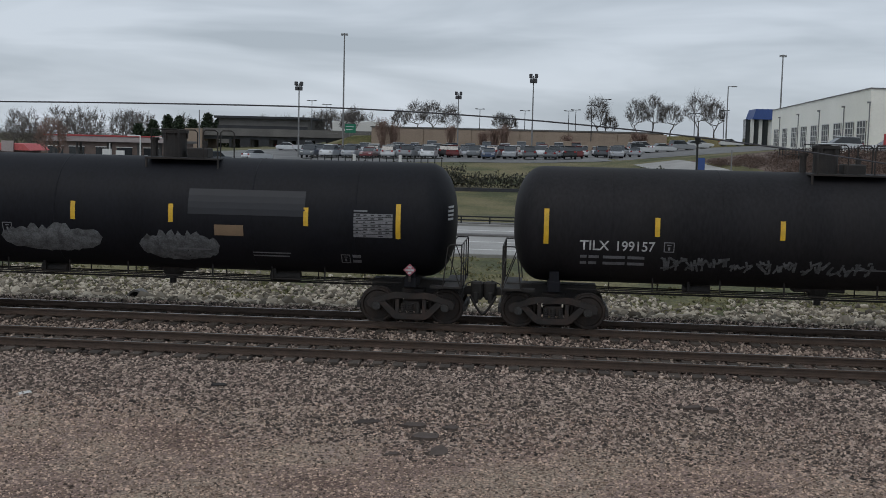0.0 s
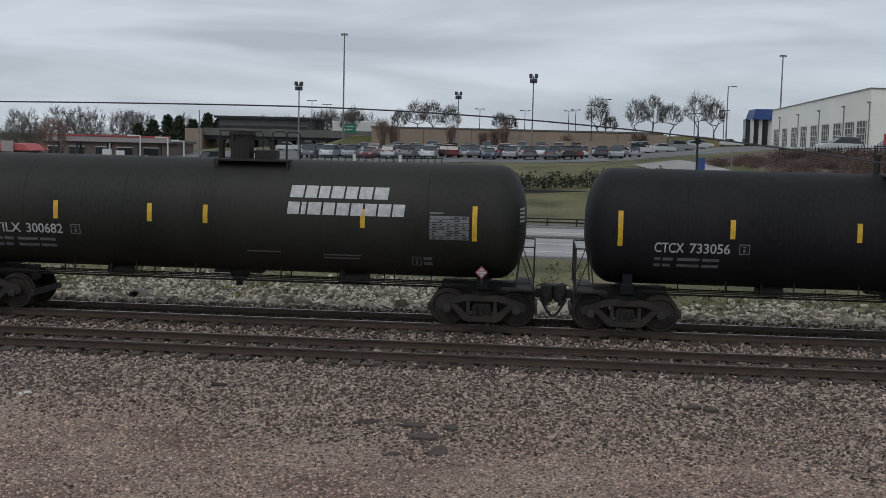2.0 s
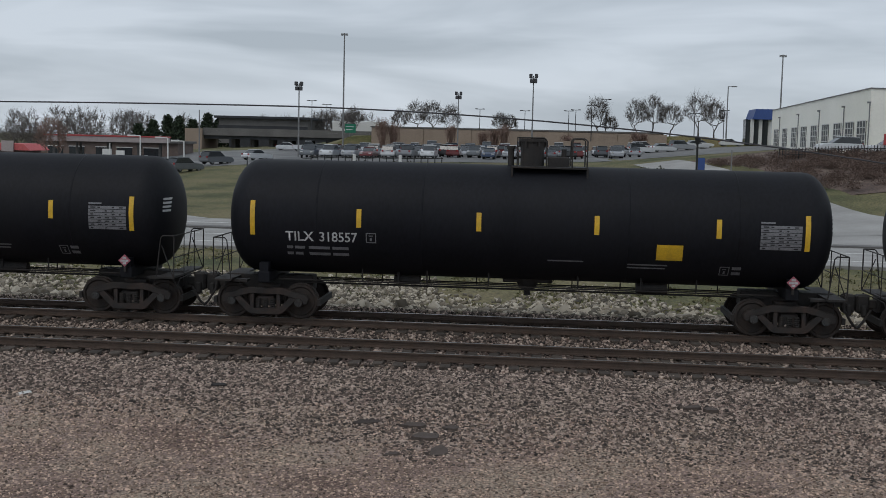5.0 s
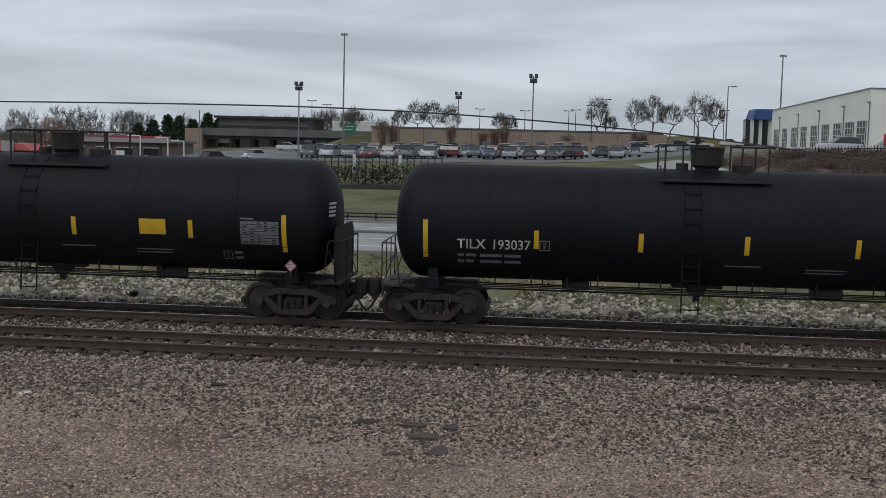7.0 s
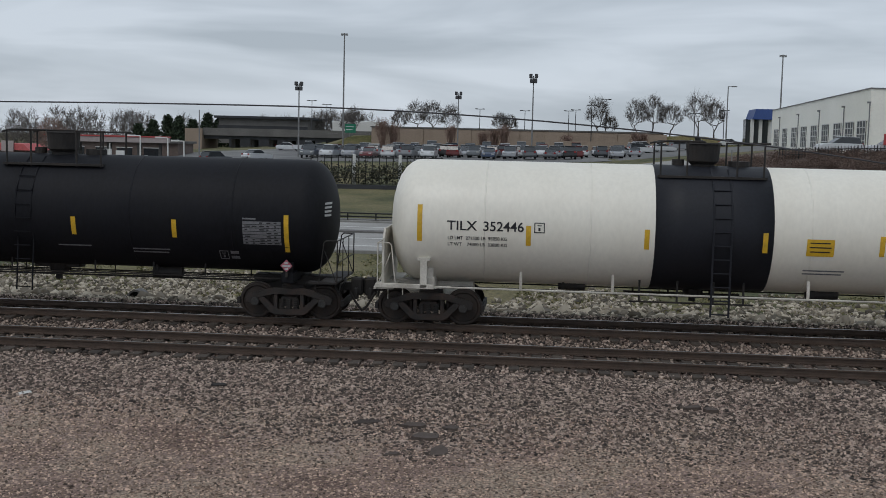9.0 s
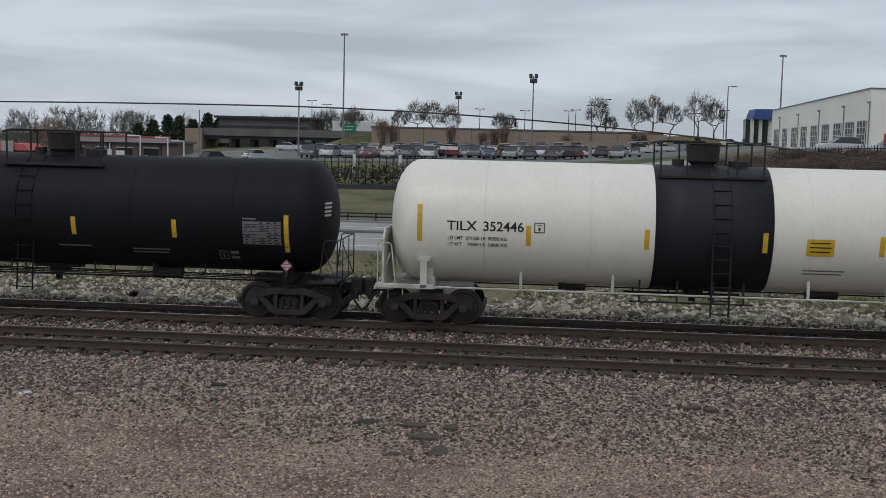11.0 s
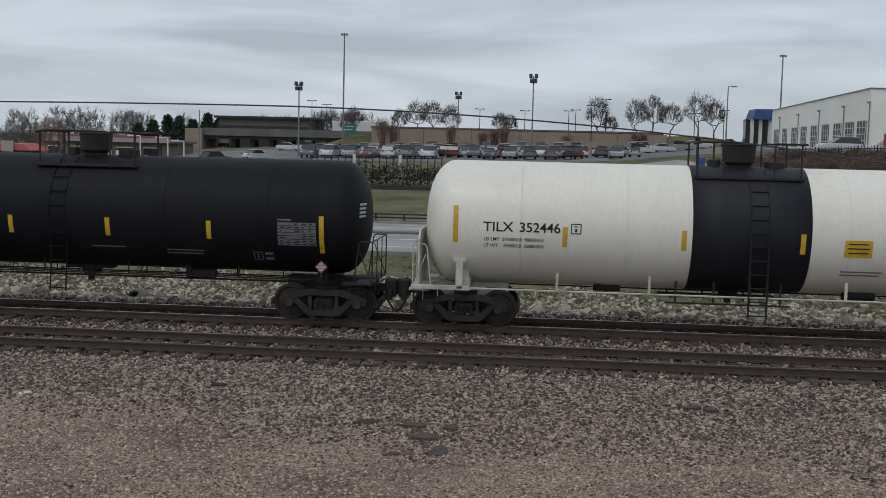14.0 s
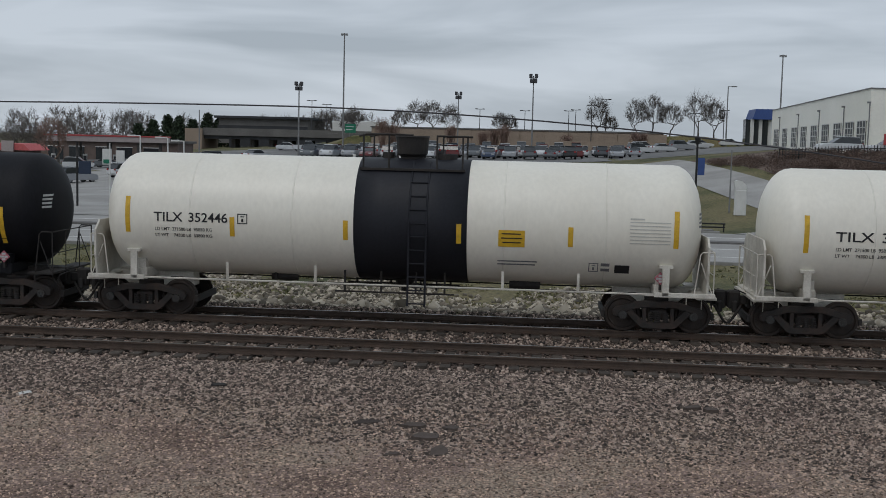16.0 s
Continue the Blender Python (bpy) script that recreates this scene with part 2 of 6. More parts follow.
def stones(name, places, size, material, seed, label, category, flat=0.75):
    """Angular stones, eight corners each, as one mesh."""
    rng = np.random.default_rng(seed)
    n = len(places)
    base = np.array([(-1, -1, -1), (1, -1, -1), (1, 1, -1), (-1, 1, -1), (-1, -1, 1), (1, -1, 1), (1, 1, 1), (-1, 1, 1)], float) * 0.5
    s = size * rng.uniform(0.55, 1.35, (n, 1, 1)) * np.array([1, 0.9, flat]) * rng.uniform(0.75, 1.25, (n, 1, 3))
    v = base[None] * rng.uniform(0.62, 1.15, (n, 8, 3)) * s
    q = rng.normal(size=(n, 4))
    q[:, 1:3] *= 0.45
    q /= np.linalg.norm(q, axis=1)[:, None]
    w, x, y, z = q.T
    rot = np.stack([1 - 2 * (y * y + z * z), 2 * (x * y - w * z), 2 * (x * z + w * y), 2 * (x * y + w * z), 1 - 2 * (x * x + z * z), 2 * (y * z - w * x), 2 * (x * z - w * y), 2 * (y * z + w * x), 1 - 2 * (x * x + y * y)], 1).reshape(n, 3, 3)
    v = np.einsum("nij,nkj->nki", rot, v) + np.asarray(places)[:, None]
    f = np.array([(0, 3, 2, 1), (4, 5, 6, 7), (0, 1, 5, 4), (1, 2, 6, 5), (2, 3, 7, 6), (3, 0, 4, 7)])
    faces = (f[None] + (np.arange(n) * 8)[:, None, None]).reshape(-1, 4)
    me = bpy.data.meshes.new(name)
    me.vertices.add(n * 8)
    me.vertices.foreach_set("co", v.reshape(-1).astype(np.float32))
    me.loops.add(len(faces) * 4)
    me.loops.foreach_set("vertex_index", faces.reshape(-1).astype(np.int32))
    me.polygons.add(len(faces))
    me.polygons.foreach_set("loop_start", np.arange(0, len(faces) * 4, 4, dtype=np.int32))
    me.update(calc_edges=True)
    me.materials.append(material)
    return tagged(new(name, me), label, category, kind="stuff")


# ---- the lie of the land ----
TRACK_B = 30.06          # axis of the train's track
TRACK_A = 25.79          # axis of the empty track
PITCH = 17.09            # length of a car over its couplers


def sstep(a, b, v):
    u = min(1.0, max(0.0, (v - a) / (b - a)))
    return u * u * (3 - 2 * u)


def rise(a):
    """How far the ground climbs beyond the road, by direction a = x / y."""
    pts = ((-0.60, 0.1), (-0.42, 0.2), (-0.36, 0.8), (-0.30, 1.9), (-0.20, 3.1), (-0.05, 3.5), (0.06, 3.8), (0.12, 4.6), (0.20, 5.7), (0.30, 5.35), (0.6, 5.3))
    if a <= pts[0][0]:
        return pts[0][1]
    for (a0, z0), (a1, z1) in zip(pts, pts[1:]):
        if a <= a1:
            return z0 + (z1 - z0) * (a - a0) / (a1 - a0)
    return pts[-1][1]


def land(x, y):
    """Height of the ground: the gravel yard, the track bed, the verge, the road and the slope behind it."""
    if y < 23.6:
        z = -0.62 + 0.02 * math.sin(x * 0.7 + y) - 0.16 * sstep(20.0, 12.0, y)
        return z + (0.358 * sstep(19.5, 23.6, y))
    if y < 32.6:
        return -0.262
    z = -0.262 - 0.738 * sstep(32.6, 38.0, y)
    a = x / max(y, 1.0)
    k = min(0.3, max(0.0, a))
    up = rise(a) * sstep(88.0 - 60 * k, 160.0 - 120 * k, y)
    back = 2.5 * sstep(233.0, 233.5, y) * sstep(-0.19, -0.165, a) * (1 - sstep(0.12, 0.2, a))
    return z + up + back + 0.9 * sstep(175, 225, y)


def ground_land(x, y):
    return land(x, y) - (0.25 if y < 32.6 else 0.0)


def sheet(name, xs, ys, fz, material, lift=0.0):
    bm = bmesh.new()
    grid = [[bm.verts.new((x, y, fz(x, y) + lift)) for x in xs] for y in ys]
    for j in range(len(ys) - 1):
        for i in range(len(xs) - 1):
            bm.faces.new((grid[j][i], grid[j][i + 1], grid[j + 1][i + 1], grid[j + 1][i]))
    return part(name, bm, material, smooth=True)


def steps(a, b, n):
    return [a + (b - a) * i / n for i in range(n + 1)]


XS = [-1600, -900, -500, -300] + steps(-220, 160, 95) + [240, 400, 800, 1600]
YS = [-60, -20, 0] + steps(6, 24, 36) + steps(24.5, 40, 20) + steps(42, 160, 60) + [166, 175, 185, 200, 215, 225, 232.9, 233.6, 240, 260, 300, 400, 700, 1500, 3000]
tagged(sheet("ground", XS, YS, ground_land, M_GRASS), "dormant grass and bare ground rising behind the road", "ground", kind="structure")
tagged(sheet("gravel_yard", [-1600, -400] + steps(-40, 40, 80) + [400, 1600], [-60, -10] + steps(4, 32.6, 100), land, M_GRAVEL, 0.012), "pinkish grey fine gravel yard beside the tracks", "gravel", kind="structure")
tagged(sheet("road", [-900, -300] + steps(-120, 100, 60) + [300, 900], steps(57.0, 77.5, 12), land, M_ROAD, 0.03), "pale worn concrete road behind the railway", "road", kind="structure")
tagged(sheet("side_street", steps(-1, 1, 10), steps(0, 1, 24), lambda x, y: 0.0, M_ROAD), "pale concrete side street climbing away from the road", "road", kind="structure")
street = bpy.data.objects["side_street"]
for v in street.data.vertices:
    d = 77.0 + 88.0 * v.co.y
    w = 6.3 + 5.0 * max(0.0, 1 - v.co.y * 8) ** 2
    x = -34.6 - 0.295 * (d - 79.0) + w * v.co.x
    v.co = (x, d, land(x, d) + 0.06)
tagged(sheet("driveway", steps(-1, 1, 10), steps(0, 1, 24), lambda x, y: 0.0, M_ROAD), "pale concrete driveway up to the car park", "driveway", kind="structure")
drive = bpy.data.objects["driveway"]
for v in drive.data.vertices:
    u = v.co.y
    d = 77.0 + 58.0 * u
    x = 22.8 - 9.6 * u + v.co.x * (3.0 - 0.4 * u + 7.0 * max(0.0, 1 - u * 5) ** 2)
    v.co = (x, d, land(x, d) + 0.06)
tagged(sheet("bank", steps(11.0, 60, 40), steps(96, 131, 32), lambda x, y: land(x, y) - 0.35 * (1 - sstep(0.130 + (124 - y) * 0.004, 0.155 + (124 - y) * 0.004, x / y)), M_BANK, 0.05), "reddish brown mulched bank below the building", "bank", kind="structure")
tagged(sheet("parking_lot", steps(-90, 80, 60), steps(146, 215, 14), land, M_LOT, 0.04), "grey asphalt car park on higher ground", "parking lot", kind="structure")


tagged(sheet("lawn", steps(-92, -62.5, 12), steps(140.0, 158.0, 8), land, M_GRASS, 0.075), "green grass strip before the filling station", "lawn", kind="structure")


# ---- tracks ----
def rail_run(y, parent, x0=-1100.0, x1=1100.0):
    outline = [(-0.07, -0.172), (0.07, -0.172), (0.07, -0.158), (0.012, -0.13), (0.010, -0.045), (0.036, -0.035), (0.036, -0.006), (0.028, 0.0), (-0.028, 0.0), (-0.036, -0.006), (-0.036, -0.035), (-0.010, -0.045), (-0.012, -0.13), (-0.07, -0.158)]
    bm = bmesh.new()
    lo = [bm.verts.new((x0, y + a, z)) for a, z in outline]
    hi = [bm.verts.new((x1, y + a, z)) for a, z in outline]
    n = len(lo)
    for i in range(n):
        bm.faces.new((lo[i], lo[(i + 1) % n], hi[(i + 1) % n], hi[i]))
    r = part("rail", bm, M_RAIL, parent)
    bm = bmesh.new()
    box(bm, x0, x1, y - 0.027, y + 0.027, 0.001, 0.004)
    part("running_surface", bm, M_SHINE, r, "worn bright rail head")
    return r


def tie_mesh():
    bm = bmesh.new()
    box(bm, -0.115, 0.115, -1.28, 1.28, -0.36, -0.178, bevel=0.012)
    me = bpy.data.meshes.new("tie")
    bm.to_mesh(me)
    bm.free()
    me.materials.append(M_TIE)
    return me


def plate_mesh():
    bm = bmesh.new()
    box(bm, -0.09, 0.09, -0.17, 0.17, -0.178, -0.160)
    for sx in (-0.06, 0.06):
        for sy in (-0.095, 0.095):
            box(bm, sx - 0.012, sx + 0.012, sy - 0.012, sy + 0.012, -0.16, -0.135)
    me = bpy.data.meshes.new("tie_plate")
    bm.to_mesh(me)
    bm.free()
    me.materials.append(M_RAIL)
    return me


TIE, PLATE = tie_mesh(), plate_mesh()


def track(yc, label):
    tr = tagged(new("railway_track"), label, "railway track", "railway tracks")
    for s in (-0.7535, 0.7535):
        rail_run(yc + s, tr)
    rng = random.Random(int(yc * 10))
    x = -17.0
    while x < 15.0:
        t = new("tie", TIE)
        t.parent = tr
        t.matrix_local = pose(x + rng.uniform(-0.03, 0.03), yc + rng.uniform(-0.05, 0.05), rng.uniform(-0.012, 0.006), 0, 0, rng.uniform(-1.2, 1.2))
        for s in (-0.7535, 0.7535):
            pl = new("tie_plate", PLATE)
            pl.parent = tr
            pl.matrix_local = pose(x, yc + s, 0)
        x += 0.50
    return tr


track(TRACK_A, "empty railway track with brown rails on timber ties in ballast")
track(TRACK_B, "railway track under the train, brown rails in ballast")

# ballast: stones over the track bed and the shoulder, thinning into the yard
rng = np.random.default_rng(5)


def scatter(n, x0, x1, y0, y1, keep=None, lift=0.0):
    out = []
    while len(out) < n:
        x, y = rng.uniform(x0, x1), rng.uniform(y0, y1)
        if keep is None or keep(x, y):
            out.append((x, y, land(x, y) + lift))
    return out


def bed(x, y):
    for yc in (TRACK_A, TRACK_B):
        for s in (-0.7535, 0.7535):
            if abs(y - yc - s) < 0.12:
                return False
    return True


def shoulder(x, y):
    edge = 20.2 + 0.5 * math.sin(x * 0.55) + 0.35 * math.sin(x * 1.7 + 1) - 0.11 * x
    return rng.random() < sstep(edge - 1.5, edge + 0.5, y)


stones("ballast", scatter(84000, -17, 13, 18.2, 24.4, shoulder, -0.005) + scatter(27000, -17, 14, 24.4, 33.2, bed, 0.03), 0.064, M_STONE, 11, "grey and pink crushed stone ballast round the tracks", "ballast", 0.7)
stones("loose_gravel", scatter(48000, -11, 8, 14.8, 21.6, None, 0.004), 0.042, M_FINE, 12, "loose sandy pink small stones lying on the gravel yard", "gravel", 0.6)
stones("riprap", scatter(17500, -24, 16, 33.2, 47.0, lambda x, y: rng.random() < 1.2 - (0.075 if x < -4 else 0.105) * (y - 33.2) + 0.25 * math.sin(x * 0.8), 0.02), 0.155, M_WROCK, 13, "pale limestone rocks on the bank behind the train", "rocks", 0.6)

# ---- tank cars ----
TANK_R, TANK_Z, TANK_L, DISH = 1.50, 2.66, 7.79, 0.74
SIDE = -1  # the side of the cars that faces the yard


def tank_shell(r, half):
    prof = [(-half, 0.0)]
    for i in range(1, 9):
        a = math.pi / 2 * i / 8
        prof.append((-half + DISH * (1 - math.cos(a)), r * math.sin(a) ** 0.8))
    out = prof + [(-half / 2, r), (-half / 4, r), (0, r), (half / 4, r), (half / 2, r)] + [(-x, q) for x, q in reversed(prof)]
    return lathe_x(bmesh.new(), out, 48, Matrix.Translation((0, 0, TANK_Z)))


def on_tank(x, z, r, lift):
    dz = max(-r * 0.98, min(r * 0.98, z - TANK_Z))
    rr = r + lift
    s = dz / r
    return Vector((x, SIDE * rr * math.sqrt(1 - s * s), TANK_Z + rr * s))


def patch(bm, x0, x1, z0, z1, r, lift=0.006, slant=0.0, rows=4):
    """A thin painted or taped area that follows the tank's curve."""
    prev = None
    for i in range(rows + 1):
        z = z0 + (z1 - z0) * i / rows
        k = slant * (z - z0) / max(z1 - z0, 1e-6)
        cur = (bm.verts.new(on_tank(x0 + k, z, r, lift)), bm.verts.new(on_tank(x1 + k, z, r, lift)))
        if prev:
            bm.faces.new((prev[0], prev[1], cur[1], cur[0]))
        prev = cur
    return bm


def lettering(text, x, z, height, r, material, parent, name="lettering", label="", width=None, lift=0.008):
    cu = bpy.data.curves.new("lettering", "FONT")
    cu.body, cu.size = text, height / 0.72
    cu.offset = 0.004 * height / 0.25
    ob = new("lettering", cu)
    bpy.context.view_layer.update()
    me = bpy.data.meshes.new_from_object(ob.evaluated_get(bpy.context.evaluated_depsgraph_get()))
    bpy.data.objects.remove(ob)
    bm = bmesh.new()
    bm.from_mesh(me)
    bpy.data.meshes.remove(me)
    w = max(v.co.x for v in bm.verts)
    k = 1.0 if width is None else width / w
    for v in bm.verts:
        v.co = on_tank(x + v.co.x * k, z + v.co.y, r, lift)
    return part(name, bm, material, parent, label)


def side_frame():
    bm = bmesh.new()
    # top member, tension member, columns and pedestal jaws of a cast side frame
    top = [(-1.12, 0.42), (-1.15, 0.56), (-1.06, 0.66), (-0.84, 0.70), (-0.62, 0.78), (-0.40, 0.82), (0.40, 0.82), (0.62, 0.78), (0.84, 0.70), (1.06, 0.66), (1.15, 0.56), (1.12, 0.42), (1.0, 0.40), (0.94, 0.54), (0.66, 0.60), (0.40, 0.68), (-0.40, 0.68), (-0.66, 0.60), (-0.94, 0.54), (-1.0, 0.40)]
    low = [(-0.84, 0.54), (-0.68, 0.60), (-0.40, 0.32), (-0.30, 0.27), (0.30, 0.27), (0.40, 0.32), (0.68, 0.60), (0.84, 0.54), (0.48, 0.17), (0.36, 0.12), (-0.36, 0.12), (-0.48, 0.17)]
    prism(bm, top, -1.06, -0.90)
    prism(bm, low, -1.05, -0.91)
    for s in (-1, 1):
        prism(bm, [(s * 0.30, 0.24), (s * 0.40, 0.26), (s * 0.40, 0.66), (s * 0.30, 0.66)], -1.045, -0.915)
    bmesh.ops.bevel(bm, geom=list(bm.edges), offset=0.012, segments=1, affect="EDGES")
    return bm


def wheel():
    prof = [(-0.065, 0.0), (-0.065, 0.12), (-0.035, 0.14), (-0.03, 0.36), (-0.065, 0.39), (-0.065, 0.445), (-0.05, 0.455), (0.05, 0.462), (0.06, 0.485), (0.085, 0.485), (0.09, 0.455), (0.07, 0.39), (0.03, 0.36), (0.03, 0.14), (0.065, 0.12), (0.065, 0.0)]
    return lathe_x(bmesh.new(), prof, 28, Matrix.Rotation(radians(90), 4, "Z"))


def add_truck(car, xc):
    """Two axles in cast side frames, with springs, bolster and brake gear."""
    tr = part("truck", box(box(bmesh.new(), xc - 0.22, xc + 0.22, -0.98, 0.98, 0.34, 0.60, bevel=0.02), xc - 0.30, xc + 0.30, -0.55, 0.55, 0.60, 0.86, bevel=0.02), M_TRUCK, car)
    frame_mesh = None
    for s in (1, -1):
        if frame_mesh is None:
            f = part("side_frame", side_frame(), M_TRUCK, tr)
            frame_mesh = f.data
        else:
            f = new("side_frame", frame_mesh)
            f.parent = tr
        f.matrix_local = pose(xc, 0, 0, 0, 0, 0 if s == 1 else 180)
    wm = None
    for dx in (-0.889, 0.889):
        for s in (-1, 1):
            if wm is None:
                w = part("wheel", wheel(), M_WHEEL, tr, smooth=False)
                wm = w.data
            else:
                w = new("wheel", wm)
                w.parent = tr
            w.matrix_local = pose(xc + dx, s * 0.755, 0.457, 0, 0, 0 if s == -1 else 180)
        bm = rod(bmesh.new(), (xc + dx, -0.98, 0.457), (xc + dx, 0.98, 0.457), 0.075, seg=12)
        part("axle", bm, M_WHEEL, tr)
        for s in (-1, 1):
            bm = rod(bmesh.new(), (xc + dx, s * 0.90, 0.457), (xc + dx, s * 1.10, 0.457), 0.125, 0.105, seg=14)
            for i in range(3):
                a = 2.094 * i + 0.5
                rod(bm, (xc + dx + 0.06 * math.cos(a), s * 1.10, 0.457 + 0.06 * math.sin(a)), (xc + dx + 0.06 * math.cos(a), s * 1.125, 0.457 + 0.06 * math.sin(a)), 0.016, seg=6)
            part("bearing_cap", bm, M_CAP, tr, "dull grey bolted axle end cap")
    for s in (-1, 1):
        for dx in (-0.19, 0.0, 0.19):
            bm = bmesh.new()
            for k in range(5):
                rod(bm, (xc + dx, s * 0.99, 0.29 + 0.052 * k), (xc + dx, s * 0.99, 0.325 + 0.052 * k), 0.072, seg=10)
            part("coil_spring", bm, M_GRIME, tr)
    bm = path_rod(bmesh.new(), [(xc - 1.25, -0.62, 0.42), (xc - 0.4, -0.62, 0.36), (xc + 0.4, -0.62, 0.36), (xc + 1.25, -0.62, 0.42)], 0.035)
    box(bm, xc - 1.42, xc - 1.34, -0.86, 0.86, 0.36, 0.52)
    box(bm, xc + 1.34, xc + 1.42, -0.86, 0.86, 0.36, 0.52)
    part("brake_beam", bm, M_GRIME, tr)
    return tr


def coupler(car, s, mat_, rust=M_GRIME):
    e = s * PITCH / 2
    bm = box(bmesh.new(), s * 5.6, s * 7.95, -0.28, 0.28, 0.68, 1.08, bevel=0.02)
    part("draft_sill", bm, mat_, car)
    bm = box(bmesh.new(), s * 7.90, e - s * 0.22, -0.085, 0.085, 0.70, 0.92, bevel=0.015)
    box(bm, s * 7.86, s * 8.02, -0.22, 0.22, 0.60, 1.04, bevel=0.03)
    box(bm, e - s * 0.34, e - s * 0.02, -0.20, 0.12, 0.58, 1.06, bevel=0.05)
    box(bm, e - s * 0.14, e + s * 0.07, 0.07, 0.23, 0.62, 1.02, bevel=0.05)
    box(bm, e - s * 0.26, e - s * 0.12, -0.30, -0.18, 0.50, 0.80, bevel=0.03)
    part("coupler", bm, rust, car)
    lever = path_rod(bmesh.new(), [(s * 7.95, -1.15, 0.98), (s * 8.02, -1.10, 0.70), (s * 8.05, -0.90, 0.96), (s * 8.10, -0.10, 1.00), (e - s * 0.20, 0.0, 1.08)], 0.016)
    part("uncoupling_lever", lever, rust, car)
    pts = []
    for i in range(13):
        u = i / 12
        pts.append((e - s * (0.34 * (1 - u) ** 1.4), -0.34, 0.70 - 0.46 * math.sin(u * 1.75)))
    part("brake_hose", path_rod(bmesh.new(), pts, 0.034), M_GRIME, car)
    bm = box(bmesh.new(), s * 7.20, s * 7.62, -1.02, -0.70, 0.95, 1.01)
    path_rod(bm, [(s * 7.40, -1.0, 0.98), (s * 7.40, -1.0, 0.52), (s * 7.78, -1.0, 0.52), (s * 7.78, -1.0, 0.98)], 0.014)
    part("step", bm, mat_, car)


def end_rails(car, s, mat_, tall=True):
    """End platform with its hand rails."""
    x0, x1 = s * 7.55, s * 8.02
    bm = box(bmesh.new(), x0, x1, -1.32, 1.32, 1.00, 1.05)
    part("end_platform", bm, mat_, car)
    bm = bmesh.new()
    zt = 2.12
    for y in (-1.30, 1.30):
        path_rod(bm, [(x0, y, 1.03), (x0 + s * 0.12, y, zt - 0.06), (x0 + s * 0.18, y, zt), (x1, y, zt)], 0.018)
        path_rod(bm, [(x1, y, zt), (x1, y, 1.03)], 0.018)
        path_rod(bm, [(x1 - s * 0.02, y, 1.05), (x0 + s * 0.14, y, zt - 0.25)], 0.014)
    path_rod(bm, [(x1, -1.30, zt), (x1, 1.30, zt)], 0.016)
    path_rod(bm, [(x1, -1.30, 1.55), (x1, 1.30, 1.55)], 0.014)
    for y in (-0.45, 0.45):
        path_rod(bm, [(x1, y, 1.03), (x1, y, zt)], 0.014)
    part("hand_rail", bm, mat_, car)


